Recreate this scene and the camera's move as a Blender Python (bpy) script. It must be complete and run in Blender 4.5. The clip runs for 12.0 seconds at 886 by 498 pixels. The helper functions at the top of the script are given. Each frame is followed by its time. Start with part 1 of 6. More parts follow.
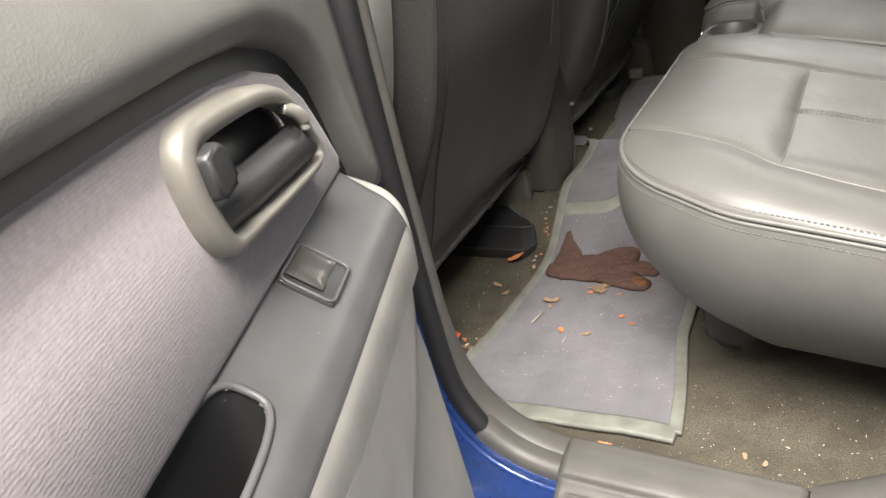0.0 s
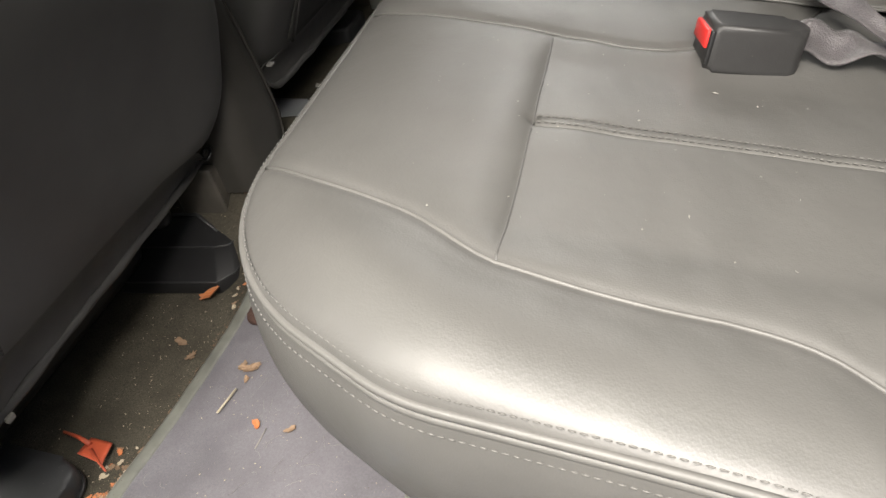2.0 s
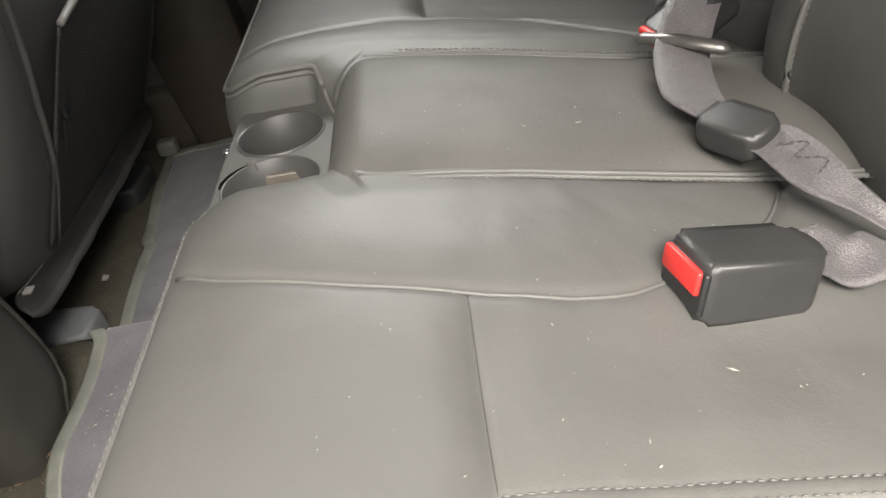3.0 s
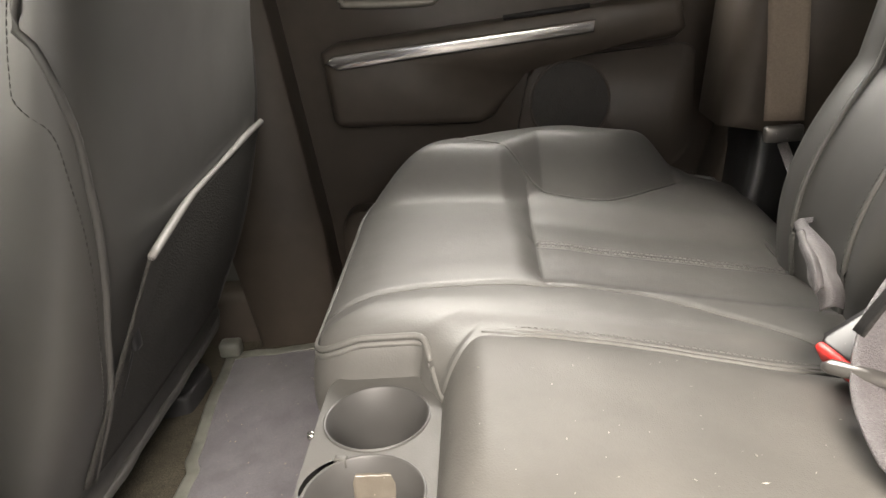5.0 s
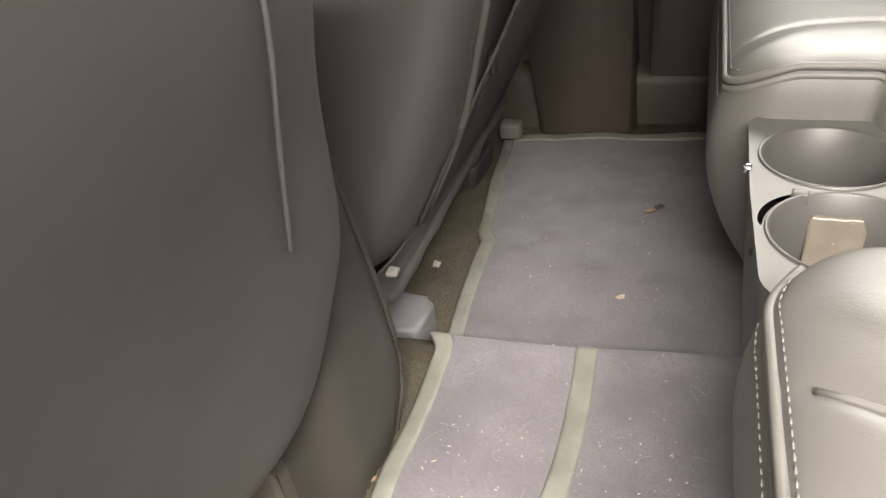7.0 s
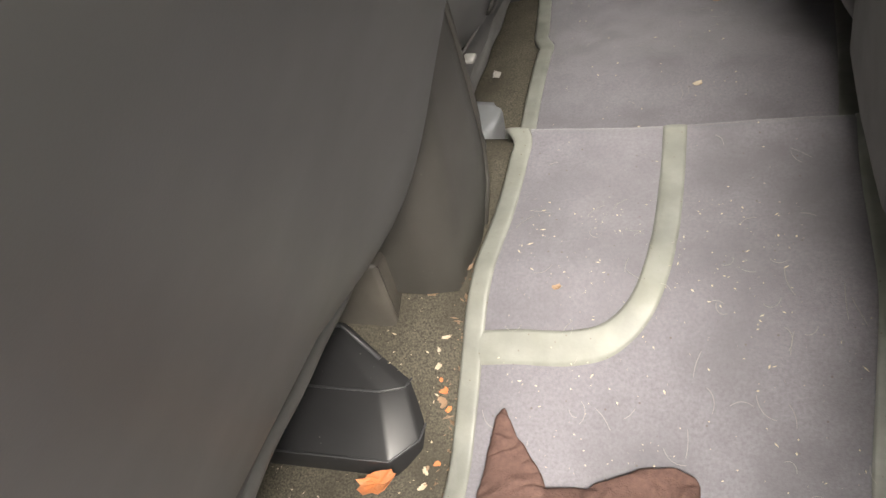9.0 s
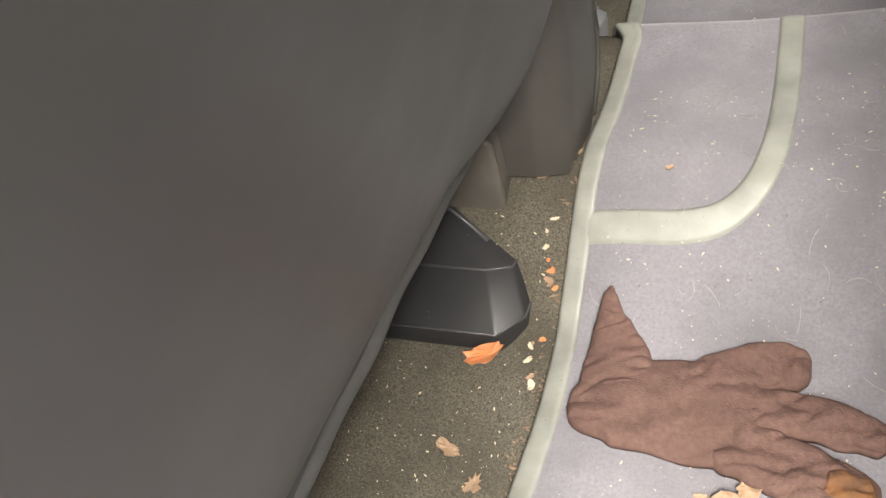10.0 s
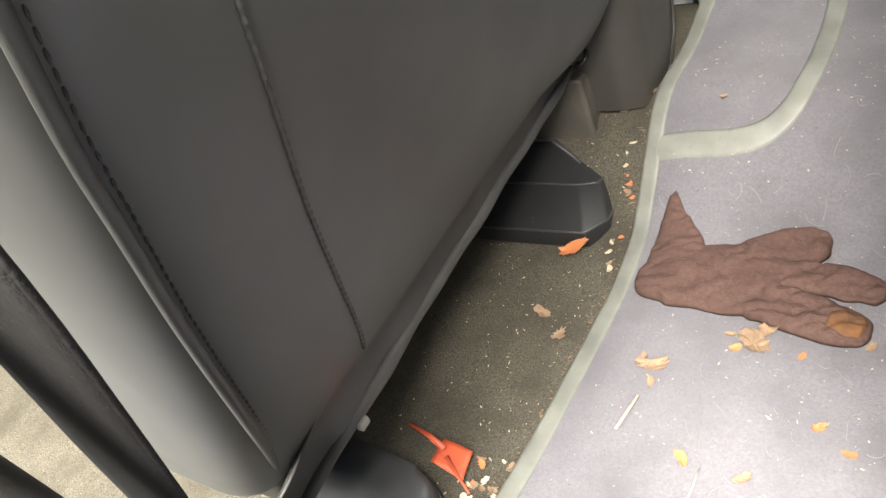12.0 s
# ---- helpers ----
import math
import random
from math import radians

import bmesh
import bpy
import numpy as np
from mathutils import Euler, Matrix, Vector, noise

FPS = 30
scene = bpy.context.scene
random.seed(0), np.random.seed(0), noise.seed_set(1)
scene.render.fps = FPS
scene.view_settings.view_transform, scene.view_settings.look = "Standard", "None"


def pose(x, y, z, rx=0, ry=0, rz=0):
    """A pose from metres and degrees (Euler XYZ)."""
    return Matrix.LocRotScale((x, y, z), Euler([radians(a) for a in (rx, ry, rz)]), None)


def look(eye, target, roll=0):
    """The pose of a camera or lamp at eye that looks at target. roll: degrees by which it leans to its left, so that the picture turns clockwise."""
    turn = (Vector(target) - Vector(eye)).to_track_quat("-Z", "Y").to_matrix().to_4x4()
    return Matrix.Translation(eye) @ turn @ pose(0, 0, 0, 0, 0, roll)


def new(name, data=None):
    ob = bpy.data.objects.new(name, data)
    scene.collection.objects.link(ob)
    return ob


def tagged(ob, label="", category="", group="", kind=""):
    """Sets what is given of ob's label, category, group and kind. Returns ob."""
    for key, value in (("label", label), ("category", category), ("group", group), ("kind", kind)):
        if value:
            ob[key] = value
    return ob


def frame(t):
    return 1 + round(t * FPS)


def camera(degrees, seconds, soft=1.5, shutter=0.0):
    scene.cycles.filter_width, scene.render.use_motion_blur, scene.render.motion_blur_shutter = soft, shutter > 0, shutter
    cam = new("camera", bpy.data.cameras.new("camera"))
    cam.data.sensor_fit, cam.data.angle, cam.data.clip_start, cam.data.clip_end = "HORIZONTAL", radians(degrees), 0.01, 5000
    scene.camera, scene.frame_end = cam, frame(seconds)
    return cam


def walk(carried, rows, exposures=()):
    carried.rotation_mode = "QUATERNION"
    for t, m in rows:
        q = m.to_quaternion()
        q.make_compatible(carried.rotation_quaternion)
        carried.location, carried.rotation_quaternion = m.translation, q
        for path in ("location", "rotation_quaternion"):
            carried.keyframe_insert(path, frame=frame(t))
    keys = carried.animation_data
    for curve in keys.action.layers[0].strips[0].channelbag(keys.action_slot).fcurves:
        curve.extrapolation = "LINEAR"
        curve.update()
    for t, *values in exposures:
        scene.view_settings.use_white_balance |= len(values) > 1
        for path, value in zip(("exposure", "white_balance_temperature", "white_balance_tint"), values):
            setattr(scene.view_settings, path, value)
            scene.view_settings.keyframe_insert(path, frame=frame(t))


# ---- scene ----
cam = camera(62.3, 12.0)
PATH = [
    (0, (0.172, -0.271, 0.699), (-0.827, 1.178, -0.251), -13.1),
    (0.5, (0.157, -0.16, 0.663), (-0.724, 1.235, -0.467), -13.5),
    (1, (0.166, -0.098, 0.642), (-0.615, 1.241, -0.622), -13.7),
    (1.5, (0.185, -0.008, 0.6), (-0.532, 1.327, -0.709), -12.8),
    (2, (0.172, 0.165, 0.611), (-0.373, 1.636, -0.629), -11.6),
    (2.5, (0.119, 0.35, 0.627), (-0.168, 1.917, -0.583), -11.5),
    (3, (0.097, 0.44, 0.616), (0.023, 2.048, -0.571), -11.3),
    (3.2, (0.094, 0.46, 0.615), (0.069, 2.077, -0.561), -10.8),
    (4.8, (0.066, 0.572, 0.662), (0.02, 2.412, -0.122), -5.5),
    (5, (0.042, 0.579, 0.657), (-0.088, 2.418, -0.119), -5.3),
    (5.5, (-0.025, 0.59, 0.634), (-0.361, 2.386, -0.178), -5.4),
    (6, (-0.075, 0.598, 0.609), (-0.564, 2.322, -0.279), -6.1),
    (6.5, (-0.097, 0.595, 0.589), (-0.675, 2.233, -0.401), -6.9),
    (7, (-0.131, 0.594, 0.553), (-0.74, 2.15, -0.547), -7.3),
    (7.2, (-0.138, 0.595, 0.542), (-0.748, 2.126, -0.59), -7.8),
    (8.8, (-0.178, 0.557, 0.494), (-0.797, 1.915, -0.837), -14.0),
    (9, (-0.181, 0.547, 0.493), (-0.82, 1.88, -0.853), -14.6),
    (9.5, (-0.189, 0.503, 0.481), (-0.9, 1.782, -0.881), -16.2),
    (10, (-0.209, 0.477, 0.465), (-0.987, 1.698, -0.915), -17.5),
    (10.5, (-0.21, 0.458, 0.47), (-1.095, 1.613, -0.902), -20.1),
    (11, (-0.18, 0.408, 0.488), (-1.147, 1.521, -0.863), -21.6),
    (11.5, (-0.14, 0.353, 0.498), (-1.199, 1.437, -0.808), -24.2),
    (12, (-0.093, 0.311, 0.505), (-1.207, 1.415, -0.737), -24.8),
]
walk(cam, [(t, look(eye, target, roll)) for t, eye, target, roll in PATH],
     exposures=[(0.0, -1.35, 6500, 10), (1.0, -1.5, 6500, 10), (1.5, -1.55, 6500, 10), (2.0, -1.5, 6500, 10), (2.5, -1.03, 6500, 10), (3.2, -0.84, 6500, 10), (4.8, 0.05, 6900, 12), (5.6, 0.22, 6850, 12), (7.0, 0.18, 6800, 12), (9.2, 0.15, 6600, 10), (10.5, 0.0, 6500, 10), (11.2, -0.03, 6450, 8), (12.0, -0.16, 6450, 8)])

# ---- world and light ----
world = bpy.data.worlds.new("sky")
scene.world = world
world.use_nodes = True
wn = world.node_tree.nodes
sky = wn.new("ShaderNodeTexSky")
sky.sky_type, sky.sun_disc = "NISHITA", False
sky.sun_elevation, sky.sun_rotation = radians(61), radians(132)
sky.air_density, sky.dust_density = 1.2, 3.0
world.node_tree.links.new(sky.outputs[0], wn["Background"].inputs[0])
wn["Background"].inputs[1].default_value = 0.10
sun = new("sun", bpy.data.lights.new("sun", "SUN"))
sun.data.energy, sun.data.angle, sun.data.color = 3.0, radians(16), (1.0, 0.96, 0.9)
sun.matrix_world = look((2.4, -2.2, 6.0), (0, 0, 0))


def skylight(name, centre, target, w, h, watts, colour=(1.0, 0.97, 0.93)):
    """The sky's light in an opening of the car."""
    ob = new(name, bpy.data.lights.new(name, "AREA"))
    ob.data.shape, ob.data.size, ob.data.size_y = "RECTANGLE", w, h
    ob.data.energy, ob.data.color = watts, colour
    ob.matrix_world = look(centre, target)
    return ob


skylight("door_daylight", (0.15, -0.74, 2.20), (0.0, 0.50, 0.20), 1.5, 1.1, 700, (1.0, 0.935, 0.85))
skylight("window_daylight", (0.13, 1.84, 1.02), (0.08, 1.25, 0.30), 0.6, 0.34, 23, (1.0, 0.98, 0.93))
skylight("opening_daylight", (0.40, -0.60, 1.15), (-0.20, 0.70, 0.40), 0.9, 0.5, 13, (1.0, 0.97, 0.93))
front_light = skylight("front_daylight", (-0.62, -0.10, 0.78), (-0.42, 0.42, 0.33), 0.5, 0.4, 27, (1.0, 0.97, 0.88))
front_light.data.spread = radians(130)
skylight("windscreen_daylight", (-1.2, 1.1, 1.1), (-0.5, 1.2, 0.4), 1.2, 0.45, 5, (1.0, 0.98, 0.80))


# ---- materials ----
def material(name, colour, rough=0.5, metal=0.0, second=None, scale=40, detail=6, bump=0.0, bump_scale=300, spots=None,
             spot_scale=200, spot_size=0.1, coat=0.0, coarse=6.0, coarse_mix=0.25, vor=False, vary=0.0, sheen=0.0, spec=0.5, crease=0.0, ribs=0.0):
    m = bpy.data.materials.new(name)
    m.use_nodes = True
    nt = m.node_tree
    n, link = nt.nodes, nt.links.new
    b = n["Principled BSDF"]
    b.inputs["Roughness"].default_value, b.inputs["Metallic"].default_value = rough, metal
    b.inputs["Coat Weight"].default_value = coat
    b.inputs["Sheen Weight"].default_value = sheen
    b.inputs["Specular IOR Level"].default_value = spec
    co = n.new("ShaderNodeTexCoord").outputs["Object"]

    def noise_tex(sc, det=4.0, rgh=0.55):
        t = n.new("ShaderNodeTexNoise")
        t.inputs["Scale"].default_value, t.inputs["Detail"].default_value, t.inputs["Roughness"].default_value = sc, det, rgh
        link(co, t.inputs["Vector"])
        return t.outputs["Fac"]

    def ramp(fac, lo, hi):
        r = n.new("ShaderNodeMapRange")
        r.inputs["From Min"].default_value, r.inputs["From Max"].default_value = lo, hi
        link(fac, r.inputs["Value"])
        return r.outputs["Result"]

    def mixed(fac, a, c):
        x = n.new("ShaderNodeMix")
        x.data_type = "RGBA"
        link(fac, x.inputs["Factor"])
        for sock, v in ((x.inputs["A"], a), (x.inputs["B"], c)):
            if isinstance(v, tuple):
                sock.default_value = (*v, 1)
            else:
                link(v, sock)
        return x.outputs["Result"]

    second = second or tuple(c * 0.8 for c in colour)
    col = mixed(ramp(noise_tex(scale, detail), 0.3, 0.7), colour, second)
    dim = tuple(c * (1 - coarse_mix) for c in colour)
    big = noise_tex(coarse, 5.0)
    bigm = n.new("ShaderNodeMath")
    bigm.operation = "MULTIPLY"
    link(ramp(big, 0.42, 0.68), bigm.inputs[0])
    bigm.inputs[1].default_value = 0.7
    col = mixed(bigm.outputs[0], col, dim)
    if spots:
        v = n.new("ShaderNodeTexVoronoi")
        v.inputs["Scale"].default_value = spot_scale
        link(co, v.inputs["Vector"])
        col = mixed(ramp(v.outputs["Distance"], spot_size, spot_size * 0.6), col, spots)
    if vary:
        info = n.new("ShaderNodeObjectInfo")
        hs = n.new("ShaderNodeHueSaturation")
        mr = n.new("ShaderNodeMapRange")
        mr.inputs["To Min"].default_value, mr.inputs["To Max"].default_value = 1 - vary, 1 + vary
        link(info.outputs["Random"], mr.inputs["Value"])
        link(mr.outputs["Result"], hs.inputs["Value"])
        link(col, hs.inputs["Color"])
        col = hs.outputs["Color"]
    link(col, b.inputs["Base Color"])
    rr = n.new("ShaderNodeMapRange")
    rr.inputs["To Min"].default_value, rr.inputs["To Max"].default_value = max(0.02, rough - 0.07), min(1, rough + 0.1)
    link(noise_tex(coarse * 3, 4.0), rr.inputs["Value"])
    link(rr.outputs["Result"], b.inputs["Roughness"])
    if bump:
        bp = n.new("ShaderNodeBump")
        bp.inputs["Strength"].default_value, bp.inputs["Distance"].default_value = bump, 0.001
        if vor:
            v = n.new("ShaderNodeTexVoronoi")
            v.inputs["Scale"].default_value = bump_scale
            link(co, v.inputs["Vector"])
            link(v.outputs["Distance"], bp.inputs["Height"])
        else:
            link(noise_tex(bump_scale, 3.0), bp.inputs["Height"])
        if ribs:
            wave = n.new("ShaderNodeTexWave")
            wave.bands_direction = "Z"
            for key, value in (("Scale", ribs), ("Distortion", 3.5), ("Detail", 3.0), ("Detail Scale", 2.2)):
                wave.inputs[key].default_value = value
            link(co, wave.inputs["Vector"])
            rib = n.new("ShaderNodeBump")
            rib.inputs["Strength"].default_value, rib.inputs["Distance"].default_value = 0.11, 0.0008
            link(wave.outputs["Fac"], rib.inputs["Height"])
            link(rib.outputs["Normal"], bp.inputs["Normal"])
        if crease:
            fold = n.new("ShaderNodeBump")
            fold.inputs["Strength"].default_value, fold.inputs["Distance"].default_value = crease, 0.003
            link(noise_tex(55, 7.0, 0.68), fold.inputs["Height"])
            link(fold.outputs["Normal"], bp.inputs["Normal"])
        link(bp.outputs["Normal"], b.inputs["Normal"])
    return m


LEATHER = material("leather_grey", (0.096, 0.094, 0.089), 0.455, second=(0.084, 0.0825, 0.078), spec=0.55, scale=25, crease=0.14, bump=0.07, bump_scale=700, vor=True, coarse=5, coarse_mix=0.14)
LEATHER_WORN = material("leather_worn", (0.102, 0.098, 0.091), 0.54, spec=0.4, second=(0.085, 0.082, 0.076), crease=0.12, scale=18, bump=0.15, bump_scale=800, vor=True, coarse=9, coarse_mix=0.2, spots=(0.3, 0.29, 0.27), spot_scale=70, spot_size=0.035)
LEATHER_DARK = material("leather_charcoal", (0.070, 0.069, 0.066), 0.46, second=(0.062, 0.061, 0.058), spec=0.6, scale=25, bump=0.015, bump_scale=900, vor=True, coarse=5, coarse_mix=0.14)
WELT_DARK = material("welt_charcoal", (0.080, 0.078, 0.074), 0.5, scale=60, bump=0.2, bump_scale=700)
WELT = material("leather_welt", (0.118, 0.116, 0.109), 0.48, scale=60, bump=0.2, bump_scale=700)
THREAD = material("thread_grey", (0.135, 0.132, 0.124), 0.7, scale=300)
THREAD_DARK = material("thread_dark", (0.05, 0.048, 0.045), 0.7, scale=300)
ARM_PLASTIC = material("armrest_plastic", (0.098, 0.098, 0.101), 0.36, bump=0.25, bump_scale=800, scale=30, coarse=9, coarse_mix=0.3, spots=(0.22, 0.21, 0.2), spot_scale=70, spot_size=0.04)
VINYL = material("vinyl_grey", (0.185, 0.181, 0.169), 0.5, bump=0.15, bump_scale=700, vor=True, scale=20, coarse=5)
PLASTIC = material("trim_plastic_grey", (0.094, 0.090, 0.083), 0.45, bump=0.22, bump_scale=700, scale=30, coarse=7, coarse_mix=0.2, spots=(0.25, 0.24, 0.21), spot_scale=150, spot_size=0.05)
PLASTIC_BROWN = material("trim_plastic_taupe", (0.076, 0.062, 0.050), 0.48, bump=0.2, bump_scale=900, scale=30, coarse=7)
PLASTIC_DARK = material("plastic_charcoal", (0.045, 0.0455, 0.0475), 0.38, bump=0.2, bump_scale=900, scale=30, coarse=9, coarse_mix=0.3, spots=(0.16, 0.15, 0.13), spot_scale=110, spot_size=0.05)
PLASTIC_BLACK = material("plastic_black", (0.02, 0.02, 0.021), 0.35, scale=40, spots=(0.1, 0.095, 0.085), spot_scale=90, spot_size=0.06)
DOOR_PLASTIC = material("door_plastic_grey", (0.34, 0.332, 0.308), 0.45, bump=0.3, bump_scale=700, scale=30, coarse=7, coarse_mix=0.15, spots=(0.3, 0.29, 0.26), spot_scale=60, spot_size=0.03)
RUBBER = material("rubber_black", (0.016, 0.016, 0.017), 0.55, scale=50, bump=0.1, bump_scale=300)
PAINT = material("paint_blue", (0.022, 0.062, 0.26), 0.27, metal=0.4, second=(0.03, 0.055, 0.16), scale=22, coat=0.9, coarse=14, coarse_mix=0.3, spots=(0.16, 0.16, 0.165), spot_scale=110, spot_size=0.11, bump=0.05, bump_scale=200)
MAT_PILE = material("mat_carpet", (0.168, 0.161, 0.176), 0.95, second=(0.126, 0.120, 0.132), scale=420, detail=9, bump=0.45, bump_scale=900, coarse=16, coarse_mix=0.42, spots=(0.10, 0.088, 0.08), spot_scale=75, spot_size=0.075, sheen=0.25, spec=0.1)
MAT_RUBBER = material("mat_rubber", (0.20, 0.205, 0.183), 0.5, second=(0.155, 0.158, 0.134), scale=45, bump=0.15, bump_scale=400, coarse=26, coarse_mix=0.45, spots=(0.10, 0.082, 0.055), spot_scale=140, spot_size=0.09)
CARPET = material("floor_carpet", (0.128, 0.115, 0.088), 0.97, second=(0.030, 0.028, 0.023), scale=640, detail=9, bump=0.6, bump_scale=1300, coarse=18, coarse_mix=0.66, spots=(0.42, 0.38, 0.29), spot_scale=170, spot_size=0.05, spec=0.1)
FABRIC = material("door_fabric", (0.235, 0.215, 0.225), 0.9, second=(0.19, 0.174, 0.182), scale=260, bump=0.25, bump_scale=700, coarse=8, coarse_mix=0.18, sheen=0.2, spec=0.15, ribs=150)
CONSOLE = material("console_plastic", (0.050, 0.047, 0.041), 0.45, bump=0.2, bump_scale=900, scale=30, coarse=7, spots=(0.14, 0.13, 0.11), spot_scale=120, spot_size=0.05)
BRACKET = material("bracket_plastic", (0.092, 0.083, 0.070), 0.5, second=(0.075, 0.068, 0.058), scale=40, bump=0.2, bump_scale=800, coarse=20, coarse_mix=0.35)
COVER_PALE = material("pale_cover_plastic", (0.20, 0.205, 0.215), 0.45, second=(0.16, 0.165, 0.172), scale=40, bump=0.15, bump_scale=800, coarse=16, coarse_mix=0.3)
CREAM = material("aged_cream_plastic", (0.31, 0.29, 0.24), 0.5, second=(0.22, 0.205, 0.17), scale=120, bump=0.2, bump_scale=500, coarse=60, coarse_mix=0.4)
BEZEL = material("satin_bezel", (0.31, 0.295, 0.262), 0.40, metal=0.3, scale=60, coarse=10)
CHROME = material("chrome_strip", (0.62, 0.61, 0.6), 0.16, metal=1.0, scale=30)
STEEL = material("steel_plate", (0.22, 0.21, 0.2), 0.35, metal=0.8, scale=80, spots=(0.4, 0.4, 0.38), spot_scale=150, spot_size=0.1)
BUCKLE = material("buckle_plastic", (0.036, 0.0355, 0.0355), 0.42, second=(0.028, 0.0275, 0.0275), scale=50, bump=0.2, bump_scale=700, spots=(0.12, 0.115, 0.105), spot_scale=120, spot_size=0.06)
RED = material("red_button", (0.75, 0.035, 0.03), 0.4, scale=60, bump=0.1, bump_scale=400)
YELLOW = material("yellow_label", (0.75, 0.6, 0.05), 0.5)
WEB = material("belt_webbing", (0.125, 0.116, 0.121), 0.34, second=(0.06, 0.054, 0.057), scale=620, bump=1.0, bump_scale=700, coarse=40, coarse_mix=0.55, sheen=0.12)
WEB_DARK = material("belt_dark", (0.016, 0.015, 0.015), 0.9, second=(0.026, 0.025, 0.024), scale=400, bump=0.6, bump_scale=600, spec=0.15, spots=(0.12, 0.115, 0.11), spot_scale=160, spot_size=0.06)
WEB_TAN = material("belt_tan", (0.2, 0.16, 0.125), 0.8, scale=400, bump=0.6, bump_scale=600)
GLOVE = material("glove_brown", (0.105, 0.064, 0.053), 0.95, second=(0.075, 0.045, 0.038), scale=260, bump=0.8, bump_scale=600, coarse=22, coarse_mix=0.35, spec=0.1)
GLOVE_TAN = material("glove_tan", (0.16, 0.075, 0.03), 0.9, second=(0.08, 0.045, 0.03), scale=60, spec=0.1)
LEAF_TAN = material("leaf_tan", (0.27, 0.185, 0.118), 0.8, second=(0.17, 0.105, 0.062), scale=120, vary=0.25, bump=0.4, bump_scale=300)
LEAF_ORANGE = material("leaf_orange", (0.55, 0.17, 0.05), 0.65, second=(0.42, 0.2, 0.1), scale=150, vary=0.25, bump=0.4, bump_scale=300)
RED_CLAY = material("red_plastic", (0.5, 0.09, 0.035), 0.5, second=(0.35, 0.06, 0.03), scale=60)
CRUMB = material("crumb_pale", (0.46, 0.41, 0.32), 0.8, second=(0.5, 0.4, 0.26), scale=200)
PAPER = material("paper_wrapper", (0.13, 0.116, 0.098), 0.3, second=(0.10, 0.088, 0.072), scale=90, bump=0.6, bump_scale=120, spots=(0.32, 0.29, 0.25), spot_scale=120, spot_size=0.1)
HEADLINER = material("headliner_cloth", (0.30, 0.285, 0.26), 0.95, scale=200, bump=0.3, bump_scale=500)
ASPHALT = material("asphalt", (0.17, 0.16, 0.138), 0.9, second=(0.10, 0.096, 0.085), scale=60, bump=0.6, bump_scale=120, coarse=1.5)
POCKET = material("pocket_cloth", (0.05, 0.048, 0.045), 0.7, second=(0.035, 0.034, 0.032), scale=300, bump=0.9, bump_scale=420, vor=True, spec=0.3)
PALE_HEM = material("pale_elastic", (0.24, 0.233, 0.22), 0.5, scale=200, bump=0.3, bump_scale=500)
SKIRT = material("skirt_vinyl", (0.072, 0.070, 0.066), 0.5, second=(0.055, 0.053, 0.05), scale=40, bump=0.25, bump_scale=500, coarse=12, coarse_mix=0.3)
CUP_PLATE = material("cup_plate_plastic", (0.074, 0.073, 0.069), 0.52, second=(0.068, 0.066, 0.062), scale=30, bump=0.15, bump_scale=700, coarse=12, coarse_mix=0.2)
# The plate's plastic again, coloured darker to give the wells their shade.
CUP_SHADED = material("cup_plastic_shaded", (0.058, 0.057, 0.056), 0.42, second=(0.05, 0.049, 0.048), scale=30, bump=0.1, bump_scale=700, coarse=14, coarse_mix=0.25)
MESH_GRILLE = material("speaker_grille", (0.045, 0.041, 0.037), 0.6, scale=60, bump=0.9, bump_scale=520, vor=True)


# ---- mesh helpers ----
def ob_of(name, bm, mat, parent=None, label="", smooth=True, weld=True):
    if weld:
        bmesh.ops.remove_doubles(bm, verts=bm.verts, dist=1e-5)
    bmesh.ops.recalc_face_normals(bm, faces=bm.faces)
    me = bpy.data.meshes.new(name)
    bm.to_mesh(me)
    bm.free()
    for p in me.polygons:
        p.use_smooth = smooth
    me.materials.append(mat)
    ob = new(name, me)
    if parent:
        ob.parent = parent
    if label:
        ob["label"] = label
    return ob


def part(name, bm, mat, parent, label="", smooth=True):
    return ob_of(name, bm, mat, parent, label, smooth)


def thing(name, label, category, group="", kind="", at=(0, 0, 0)):
    ob = new(name)
    ob.empty_display_size = 0.05
    ob.location = at
    return tagged(ob, label, category, group, kind)


def sheet(fn, nu, nv, close_u=False, close_v=False):
    """A grid of quads; fn takes u and v from 0 to 1."""
    bm = bmesh.new()
    cu, cv = nu + (not close_u), nv + (not close_v)
    vs = [[bm.verts.new(fn(i / nu, j / nv)) for j in range(cv)] for i in range(cu)]
    for i in range(nu):
        for j in range(nv):
            a, b = vs[i][j], vs[(i + 1) % cu][j]
            c, d = vs[(i + 1) % cu][(j + 1) % cv], vs[i][(j + 1) % cv]
            bm.faces.new((a, b, c, d))
    return bm


